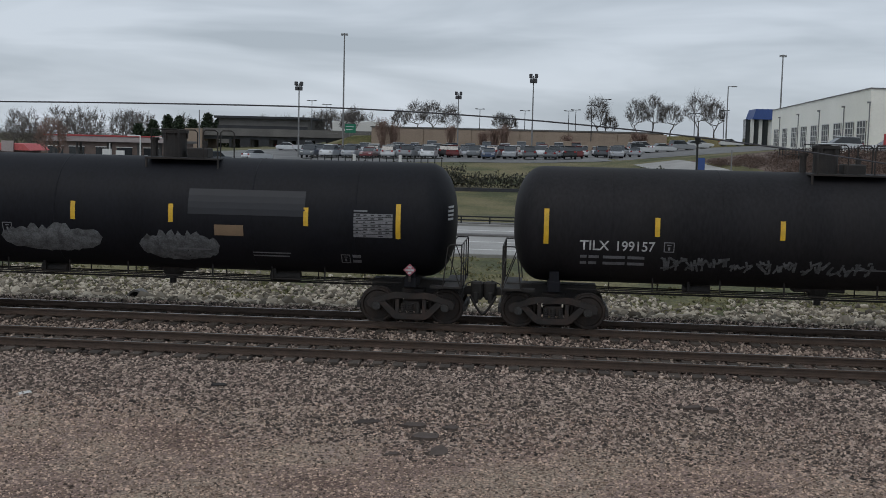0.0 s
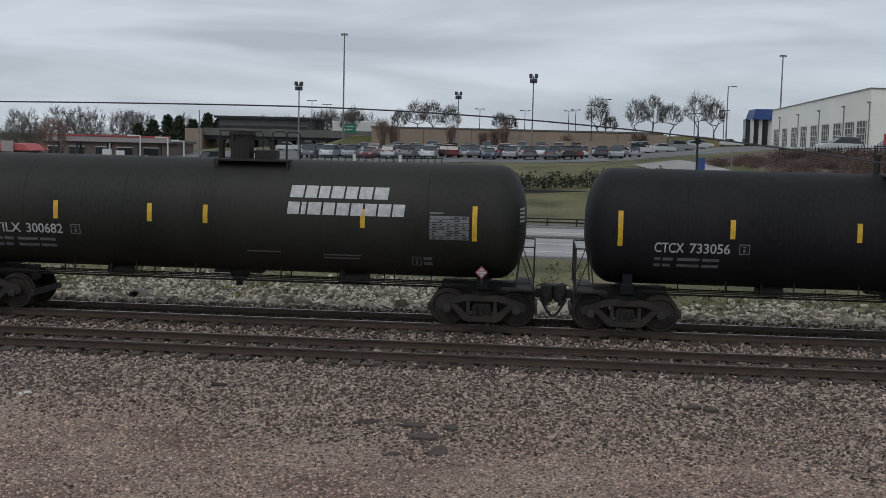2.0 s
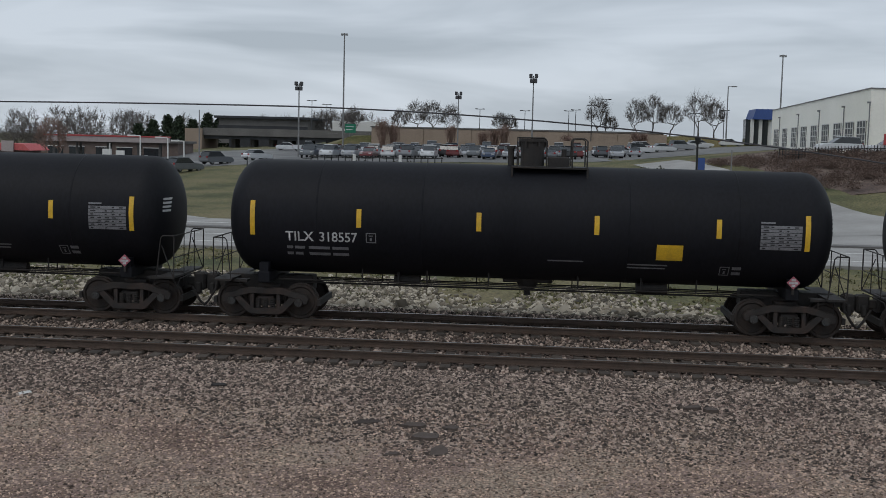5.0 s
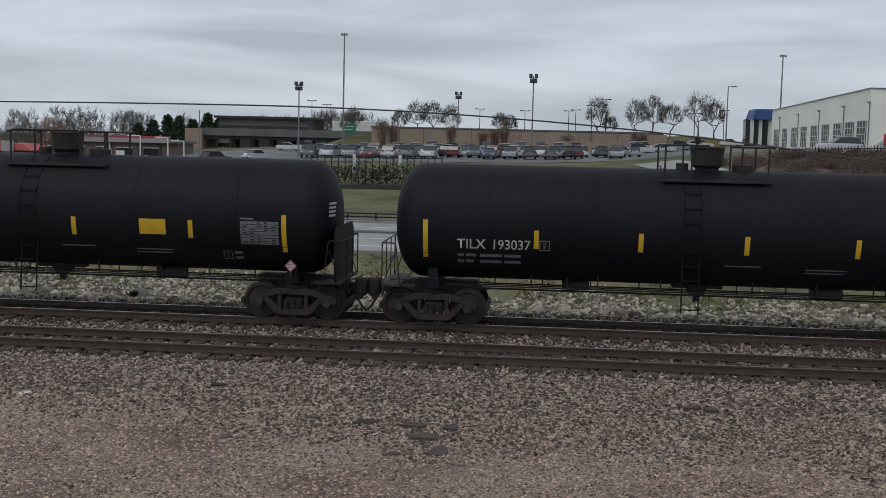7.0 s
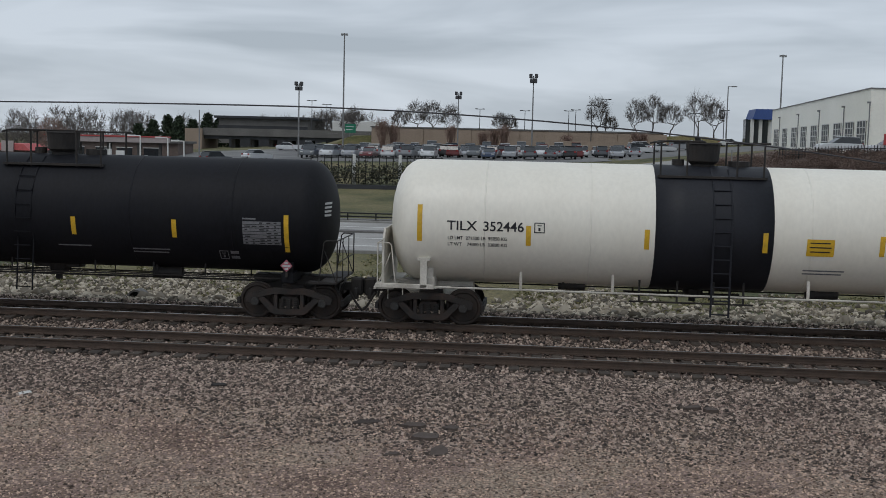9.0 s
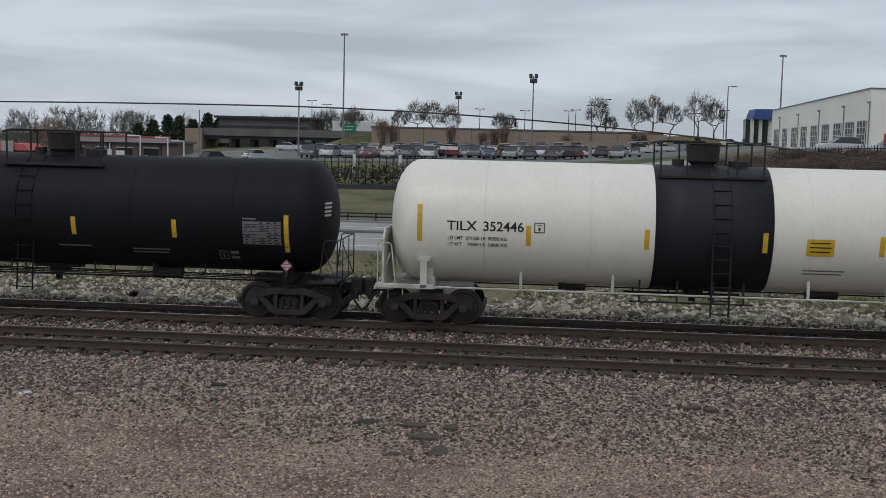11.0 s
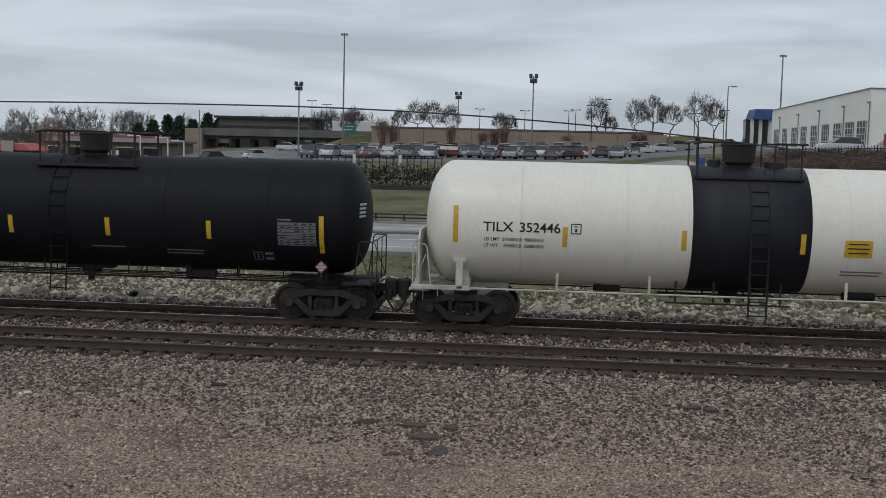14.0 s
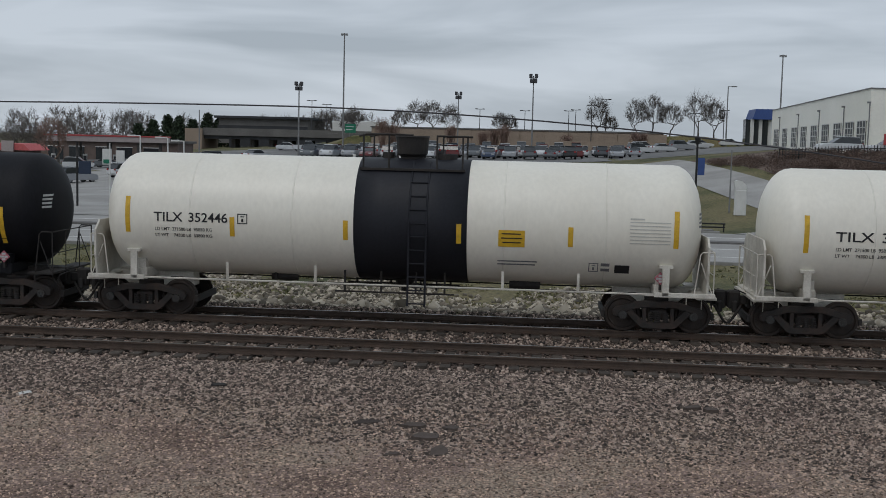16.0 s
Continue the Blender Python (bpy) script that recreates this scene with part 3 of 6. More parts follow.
def top_gear(car, r, style, mat_):
    """Man-way, valve housing, walkway and rails on the crown."""
    zt = TANK_Z + r
    if style == "plain":
        bm = box(bmesh.new(), -1.0, 0.95, -0.86, 0.86, zt - 0.06, zt - 0.015)
        for x in (-1.0, 0.92):
            for y in (-0.84, 0.84):
                rod(bm, (x, y, zt - 0.3), (x, y, zt - 0.03), 0.03, seg=6)
        part("walkway", bm, mat_, car)
        bm = rod(bmesh.new(), (0.42, 0, zt - 0.10), (0.42, 0, zt + 0.62), 0.31, seg=20)
        rod(bm, (0.42, 0, zt + 0.62), (0.42, 0, zt + 0.70), 0.36, seg=20)
        for i in range(6):
            a = i * math.pi / 3
            rod(bm, (0.42 + 0.33 * math.cos(a), 0.33 * math.sin(a), zt + 0.48), (0.42 + 0.33 * math.cos(a), 0.33 * math.sin(a), zt + 0.70), 0.03, seg=6)
        part("manway", bm, mat_, car)
        bm = box(bmesh.new(), -0.55, 0.02, -0.25, 0.25, zt - 0.04, zt + 0.24, bevel=0.03)
        rod(bm, (-0.40, 0, zt + 0.2), (-0.40, 0, zt + 0.44), 0.07, seg=10)
        part("valve_box", bm, mat_, car)
        bm = rod(bmesh.new(), (0.98, 0, zt - 0.05), (0.98, 0, zt + 0.42), 0.085, seg=10)
        rod(bm, (0.98, 0, zt + 0.42), (0.98, 0, zt + 0.5), 0.12, seg=10)
        part("vent_pipe", bm, mat_, car)
        for y in (-0.80, 0.80):
            part("safety_rail", path_rod(bmesh.new(), [(-0.98, y, zt - 0.05), (-0.98, y, zt + 0.66), (-0.90, y, zt + 0.72), (-0.66, y, zt + 0.72), (-0.60, y, zt + 0.66), (-0.60, y, zt - 0.05)], 0.02), mat_, car)
            part("safety_rail", path_rod(bmesh.new(), [(0.05, y, zt - 0.05), (0.05, y, zt + 0.64), (0.12, y, zt + 0.72), (0.80, y, zt + 0.72), (0.80, y, zt - 0.05)], 0.018), mat_, car)
        for o in car.children:
            if o.name.split(".")[0] in ("walkway", "manway", "valve_box", "vent_pipe", "safety_rail"):
                o.matrix_local = pose(0.55, 0, 0, 0, 0, 180)
    else:
        # bonnet with a wide rimmed walkway
        bm = box(bmesh.new(), -1.32, 1.32, -1.02, -0.80, zt - 0.30, zt - 0.24)
        box(bm, -1.32, 1.32, 0.80, 1.02, zt - 0.30, zt - 0.24)
        box(bm, -1.36, -1.16, -1.0, 1.0, zt - 0.30, zt - 0.24)
        box(bm, 1.16, 1.36, -1.0, 1.0, zt - 0.30, zt - 0.24)
        part("walkway", bm, mat_, car)
        bm = rod(bmesh.new(), (-0.12, 0, zt - 0.10), (-0.12, 0, zt + 0.04), 0.30, seg=22)
        rod(bm, (-0.12, 0, zt + 0.04), (-0.12, 0, zt + 0.12), 0.30, 0.40, seg=22)
        rod(bm, (-0.12, 0, zt + 0.12), (-0.12, 0, zt + 0.56), 0.40, 0.44, seg=22)
        rod(bm, (-0.12, 0, zt + 0.56), (-0.12, 0, zt + 0.60), 0.47, 0.45, seg=22)
        part("bonnet", bm, mat_, car)
        bm = rod(bmesh.new(), (0.80, 0, zt - 0.1), (0.80, 0, zt + 0.14), 0.28, seg=16)
        part("manway", bm, mat_, car)
        part("vent", rod(bmesh.new(), (-0.75, 0, zt - 0.1), (-0.75, 0, zt + 0.16), 0.16, seg=12), mat_, car)
        for y in (-0.92, 0.92):
            for x in (-1.28, -0.62, 0.62, 1.28):
                part("rail_post", rod(bmesh.new(), (x, y, zt - 0.34), (x, y, zt + 0.62), 0.026, seg=6), mat_, car)
            part("safety_rail", path_rod(bmesh.new(), [(-1.40, y, zt + 0.56), (-1.15, y, zt + 0.62), (-0.20, y, zt + 0.62)], 0.026), mat_, car)
            part("safety_rail", path_rod(bmesh.new(), [(0.62, y, zt + 0.60), (1.42, y, zt + 0.60)], 0.026), mat_, car)
        for x in (-1.28, 1.28):
            part("safety_rail", rod(bmesh.new(), (x, -0.92, zt + 0.60), (x, 0.92, zt + 0.60), 0.024, seg=6), mat_, car)
        for o in car.children:
            if o.name.split(".")[0] in ("walkway", "bonnet", "manway", "vent", "safety_rail", "rail_post"):
                o.matrix_local = pose(0.35, 0, 0)


def under_gear(car, mat_):
    bm = rod(bmesh.new(), (0.1, 0, 1.22), (0.1, 0, 0.92), 0.34, 0.22, seg=16)
    box(bm, -0.55, 0.75, -0.20, 0.20, 1.08, 1.20, bevel=0.02)
    rod(bm, (0.1, -0.05, 0.92), (0.1, -0.05, 0.74), 0.09, seg=10)
    part("outlet_valve", bm, mat_, car)
    bm = rod(bmesh.new(), (2.9, -0.45, 1.08), (3.7, -0.45, 1.08), 0.13, seg=14)
    box(bm, 3.0, 3.06, -0.6, -0.2, 1.0, 1.35)
    part("air_reservoir", bm, mat_, car)
    bm = rod(bmesh.new(), (-3.4, -0.4, 1.08), (-2.7, -0.4, 1.08), 0.12, seg=14)
    box(bm, -3.3, -3.24, -0.6, -0.2, 1.0, 1.35)
    part("brake_cylinder", bm, mat_, car)
    bm = path_rod(bmesh.new(), [(-6.2, -0.35, 0.92), (6.2, -0.35, 0.92)], 0.028)
    path_rod(bm, [(-6.2, 0.30, 0.98), (6.2, 0.30, 0.98)], 0.02)
    part("brake_rod", bm, mat_, car)


def saddle(car, s, r, mat_):
    bm = box(bmesh.new(), s * 6.71 - 0.16, s * 6.71 + 0.16, -1.22, 1.22, 0.98, 1.26, bevel=0.02)
    prism(bm, [(s * 6.71 - 0.12, 1.2), (s * 6.71 + 0.12, 1.2), (s * 6.71 + 0.12, 1.50), (s * 6.71 - 0.12, 1.50)], -1.20, -0.95)
    prism(bm, [(s * 6.71 - 0.12, 1.2), (s * 6.71 + 0.12, 1.2), (s * 6.71 + 0.12, 1.72), (s * 6.71 - 0.12, 1.72)], 1.05, 1.20)
    part("saddle", bm, mat_ if mat_ is M_WSTEEL else M_BLACK, car)


def reflector(car, x, z0, z1, r):
    part("reflector", patch(bmesh.new(), x - 0.062, x + 0.062, z0, z1, r), M_YEL, car)


def diamond(car, x, z):
    bm = bmesh.new()
    m = Matrix.Translation((x, -1.30, z)) @ Matrix.Rotation(radians(45), 4, "Y")
    box(bm, -0.115, 0.115, -0.008, 0.008, -0.115, 0.115, m)
    p_ = part("hazard_placard", bm, M_PINK, car, "small red and white diamond hazard placard")
    bm = bmesh.new()
    for k, w in ((-0.075, 0.045), (-0.005, 0.11), (0.07, 0.05)):
        box(bm, x - w, x + w, -1.318, -1.312, z + k - 0.026, z + k + 0.026)
    part("placard_marks", bm, M_INKW, p_)
    bm = box(bmesh.new(), x - 0.03, x + 0.03, -1.29, -1.20, z - 0.3, z + 0.1)
    part("placard_bracket", bm, M_GRIME, car)


def small_print(car, x, z, widths, h, gap, r, material, name="small_print"):
    """Lines of print too small to read, as bars."""
    bm = bmesh.new()
    zz = z
    for row in widths:
        xx = x
        for w, skip in row:
            patch(bm, xx, xx + w, zz - h, zz, r, 0.007, rows=1)
            xx += w + skip
        zz -= h + gap
    return part(name, bm, material, car)


def data_panel(car, x, z, r, ink, w=1.0):
    """Pale stencil panel of test dates in rows and columns."""
    bm = bmesh.new()
    patch(bm, x, x + w * 0.35, z + 0.045, z + 0.085, r, 0.007, rows=1)
    rows = 7
    for i in range(rows):
        zz = z - 0.088 * i
        patch(bm, x, x + w, zz - (0.074 if ink is M_INKG else 0.024), zz, r, 0.007, rows=1)
    p_ = tagged(part("test_panel", bm, ink, car, "pale stencilled panel of test dates"), kind="stuff")
    if ink is not M_INKG:
        return
    bm = bmesh.new()
    rr = random.Random(int(x * 100) + 7)
    for i in range(rows):
        zz = z - 0.088 * i
        for k in range(5):
            x0 = x + w * (0.06 + 0.19 * k)
            if rr.random() < 0.75:
                patch(bm, x0, x0 + w * rr.uniform(0.05, 0.14), zz - 0.054, zz - 0.022, r, 0.010, rows=1)
    part("panel_print", bm, M_INKK, p_)


def square_mark(car, x, z, s, r, ink):
    bm = bmesh.new()
    t = s * 0.09
    patch(bm, x, x + s, z - t, z, r, rows=1)
    patch(bm, x, x + s, z - s, z - s + t, r, rows=1)
    patch(bm, x, x + t, z - s, z, r, rows=3)
    patch(bm, x + s - t, x + s, z - s, z, r, rows=3)
    patch(bm, x + s * 0.3, x + s * 0.7, z - s * 0.34, z - s * 0.25, r, rows=1)
    patch(bm, x + s * 0.4, x + s * 0.6, z - s * 0.8, z - s * 0.48, r, rows=2)
    part("plate_mark", bm, ink, car)


def tank_car(kind):
    """One tank car with its running gear; kind is plain, bonnet or white."""
    white = kind == "white"
    frame_mat = M_WSTEEL if white else M_GRIME
    r = 1.60 if white else TANK_R
    car = thing("tank_car", "black railway tank car on two trucks", "tank car", "tank cars of the train")
    part("tank", tank_shell(r, TANK_L), M_WHITE if white else M_BLACK, car, smooth=True)
    for x in ((-5.3, -2.6, 2.6, 5.3) if not white else (-5.3, -2.65, 2.75, 5.3)):
        bm = lathe_x(bmesh.new(), [(x - 0.02, r - 0.02), (x - 0.02, r + 0.0015), (x + 0.02, r + 0.0015), (x + 0.02, r - 0.02)], 48, Matrix.Translation((0, 0, TANK_Z)))
        part("weld_seam", bm, M_WHITE if white else M_BLACK, car, smooth=True)
    for s in (-1, 1):
        coupler(car, s, frame_mat)
        end_rails(car, s, frame_mat)
        saddle(car, s, r, frame_mat)
        add_truck(car, s * 6.71)
    top_gear(car, r, "plain" if kind == "plain" else "bonnet", M_GRIME)
    under_gear(car, M_GRIME)
    if kind in ("white", "shield"):
        # half-height head shields
        for s in (-1, 1):
            bm = bmesh.new()
            outline = [(-1.30, 1.0), (1.30, 1.0), (1.42, 1.6), (1.40, 2.25), (1.12, 2.48), (-1.12, 2.48), (-1.40, 2.25), (-1.42, 1.6)]
            lo = [bm.verts.new((s * 7.84, y, z)) for y, z in outline]
            hi = [bm.verts.new((s * 7.89, y, z)) for y, z in outline]
            bm.faces.new(lo)
            bm.faces.new(hi[::-1])
            for i in range(len(lo)):
                j = (i + 1) % len(lo)
                bm.faces.new((lo[i], hi[i], hi[j], lo[j]))
            part("head_shield", bm, M_WSTEEL if white else M_BLACK, car)
    if white:
        bm = lathe_x(bmesh.new(), [(-1.06, r - 0.02), (-1.06, r + 0.012), (-0.3, r + 0.012), (0.8, r + 0.012), (1.82, r + 0.012), (1.82, r - 0.02)], 48, Matrix.Translation((0, 0, TANK_Z)))
        part("band", bm, M_BAND, car, "wide black painted band round the tank", smooth=True)
        bm = path_rod(bmesh.new(), [(-8.0, -1.40, 1.04), (8.0, -1.40, 1.04)], 0.026)
        path_rod(bm, [(-8.0, 1.40, 1.04), (8.0, 1.40, 1.04)], 0.026)
        part("side_rail", bm, M_WSTEEL, car, "thin white side rail")
        for x in (-4.35, -2.05, 2.75, 4.65):
            for y in (-1.40, 1.40):
                bm = box(bmesh.new(), x - 0.035, x + 0.035, y - 0.02, y + 0.02, 1.02, 1.50)
                part("rail_bracket", bm, M_WSTEEL, car)
        for x in (-6.82, 6.82):
            bm = box(bmesh.new(), x - 0.09, x + 0.09, -1.46, -1.36, 1.0, 1.72, bevel=0.01)
            box(bm, x - 0.17, x + 0.17, -1.46, -1.30, 1.70, 1.78, bevel=0.01)
            box(bm, x - 0.5, x + 0.35, -1.42, -1.36, 1.0, 1.06)
            part("bolster_post", bm, M_WSTEEL, car)
        for s in (-1, 1):
            bm = box(bmesh.new(), s * 6.55, s * 8.05, -1.46, -1.38, 0.98, 1.10, bevel=0.01)
            box(bm, s * 7.6, s * 8.1, -1.4, 1.4, 0.94, 1.0)
            part("end_sill", bm, M_WSTEEL, car)
        for y in (-1.63, 1.63):
            bm = bmesh.new()
            for x in (0.36, 0.80):
                pts = [(x, y * math.cos(a) * 1.0, TANK_Z + 1.63 * math.sin(a)) for a in (1.2, 0.8, 0.4, 0.0)]
                path_rod(bm, pts + [(x, y, 0.55)], 0.028)
            for k in range(10):
                z = 0.62 + 0.34 * k
                yy = y if z < TANK_Z else math.copysign(math.sqrt(max(0.1, 1.63 ** 2 - (z - TANK_Z) ** 2)), y)
                rod(bm, (0.36, yy, z), (0.80, yy, z), 0.018, seg=6)
            part("ladder", bm, M_BAND, car)
        bm = bmesh.new()
        for y in (-1.0, 1.0):
            path_rod(bm, [(-1.5, y, 0.98), (1.6, y, 0.98)], 0.035)
            path_rod(bm, [(-1.6, y, 0.80), (1.5, y, 0.80)], 0.025)
            for x in (-1.35, -0.4, 0.5, 1.25):
                rod(bm, (x, y, 1.35), (x, y, 0.78), 0.03, seg=6)
        part("guard_cage", bm, M_GRIME, car)
    else:
        bm = bmesh.new()
        for x in (-4.2, -2.5, -0.9, 1.4, 3.0, 4.4):
            rod(bm, (x, -0.75, 1.38), (x, -0.75, 1.02), 0.022, seg=6)
        path_rod(bm, [(-6.4, -0.75, 1.03), (6.4, -0.75, 1.03)], 0.02)
        path_rod(bm, [(-6.4, 0.95, 1.06), (6.4, 0.95, 1.06)], 0.02)
        path_rod(bm, [(-6.4, 0.95, 0.86), (6.4, 0.95, 0.86)], 0.016)
        for x in (-5.2, -3.9, -2.6, -1.3, 0.0, 1.3, 2.6, 3.9, 5.2):
            rod(bm, (x, 0.95, 1.42), (x, 0.95, 0.84), 0.018, seg=6)
        part("side_rail", bm, M_GRIME, car)
        if kind in ("bonnet", "shield"):
            bm = bmesh.new()
            for x in (-0.45, -0.03):
                path_rod(bm, [(x, -1.52 * math.cos(a), TANK_Z + 1.53 * math.sin(a)) for a in (1.2, 0.8, 0.4, 0.0, -0.5)] + [(x, -1.45, 0.6)], 0.02)
            for k in range(9):
                z = 0.7 + 0.36 * k
                yy = math.sqrt(max(0.1, 1.54 ** 2 - max(0.0, z - TANK_Z) ** 2))
                rod(bm, (-0.45, -yy, z), (-0.03, -yy, z), 0.015, seg=6)
            part("ladder", bm, M_BLACK, car)
    return car


# marks: position along the train, reporting mark, paint, top gear, extras
INK_SCRAWL = mat("faded_spray_paint", (0.13, 0.135, 0.14), 0.7, vary=0.4, scale=5, fine=25, bump=0.0, dirt=(0.02, 0.02, 0.02), dirt_amount=0.9)
INK_BLUE = mat("pale_blue_spray_paint", (0.10, 0.15, 0.20), 0.7, vary=0.4, scale=5, fine=25, bump=0.0, dirt=(0.02, 0.02, 0.02), dirt_amount=0.8)
M_SIGN = mat("white_vinyl_sign", (0.72, 0.75, 0.77), 0.5, vary=0.05, bump=0.0)
M_SIGNBLUE = mat("blue_sign_ink", (0.05, 0.20, 0.33), 0.5, vary=0.1, bump=0.0)
M_PATCH = mat("repaint_patch_black", (0.014, 0.0155, 0.02), 0.6, vary=0.15, scale=2, bump=0.0)


def scrawl(car, x0, x1, z0, z1, r, seed, ink=INK_SCRAWL, name="graffiti"):
    """Faded spray-painted strokes of no readable shape."""
    rr = random.Random(seed)
    bm = bmesh.new()
    x = x0
    h = z1 - z0
    while x < x1 - 0.1:
        w = min(rr.uniform(0.16, 0.34), x1 - x)
        pts = [(x + w * rr.uniform(0, 1), z0 + h * rr.uniform(0, 1)) for _ in range(4)]
        pts.sort(key=lambda q: q[0] * rr.choice((-1, 1)))
        for (xa, za), (xb, zb) in zip(pts, pts[1:]):
            d = math.hypot(xb - xa, zb - za) or 1e-3
            nx, nz = -(zb - za) / d * 0.028, (xb - xa) / d * 0.028
            lift = rr.uniform(0.009, 0.016)
            vs = [bm.verts.new(on_tank(px, pz, r, lift)) for px, pz in ((xa + nx, za + nz), (xa - nx, za - nz), (xb - nx, zb - nz), (xb + nx, zb + nz))]
            bm.faces.new(vs)
        x += w * 0.5
    tagged(part(name, bm, ink, car, "faded graffiti strokes"), kind="stuff")


def blotch(car, x0, x1, z0, z1, r, seed, ink):
    """A painted-over area with a ragged edge."""
    rr = random.Random(seed)
    bm = bmesh.new()
    n = 26
    prev = None
    for i in range(n + 1):
        x = x0 + (x1 - x0) * i / n
        e = abs(math.sin(math.pi * i / n)) ** 0.35
        a = z0 + (z1 - z0) * (0.5 - 0.5 * e) + rr.uniform(0, 0.06)
        b = z0 + (z1 - z0) * (0.5 + 0.5 * e * rr.uniform(0.5, 1.0))
        cur = [bm.verts.new(on_tank(x, a + (b - a) * k / 4, r, 0.007)) for k in range(5)]
        if prev:
            for k in range(4):
                bm.faces.new((prev[k], cur[k], cur[k + 1], prev[k + 1]))
        prev = cur
    part("paint_blotch", bm, ink, car, "grey painted-over blotch")


def vinyl_sign(car, x, z, w, h, r):
    """Slanted white sign with a blue emblem and two bars in place of its name."""
    sg = part("sign", patch(bmesh.new(), x, x + w, z - h, z, r, 0.010, slant=-0.36, rows=6), M_SIGN, car, "slanted white vinyl sign with blue marks")
    bm = bmesh.new()
    patch(bm, x + 0.03, x + 0.36, z - h * 0.9, z - h * 0.08, r, 0.014, slant=-0.28, rows=4)
    for k in range(5):
        patch(bm, x + 0.52 + 0.02 * k + 0.26 * k, x + 0.73 + 0.02 * k + 0.26 * k, z - h * 0.45, z - h * 0.24, r, 0.014, rows=2)
        patch(bm, x + 0.62 + 0.02 * k + 0.24 * k, x + 0.82 + 0.02 * k + 0.24 * k, z - h * 0.80, z - h * 0.58, r, 0.014, rows=2)
    part("emblem", bm, M_SIGNBLUE, sg)


def placard_yellow(car, x, z, w, h, r, white=False):
    p_ = part("notice", patch(bmesh.new(), x, x + w, z - h, z, r, 0.008), M_YEL, car, "small yellow notice with dark print")
    if white:
        bm = bmesh.new()
        for k, (a, b) in enumerate(((0.12, 0.85), (0.10, 0.90), (0.14, 0.86))):
            zz = z - h * (0.18 + 0.26 * k)
            patch(bm, x + w * a, x + w * b, zz - h * 0.07, zz, r, 0.012, rows=1)
        part("notice_print", bm, M_INKK, p_)


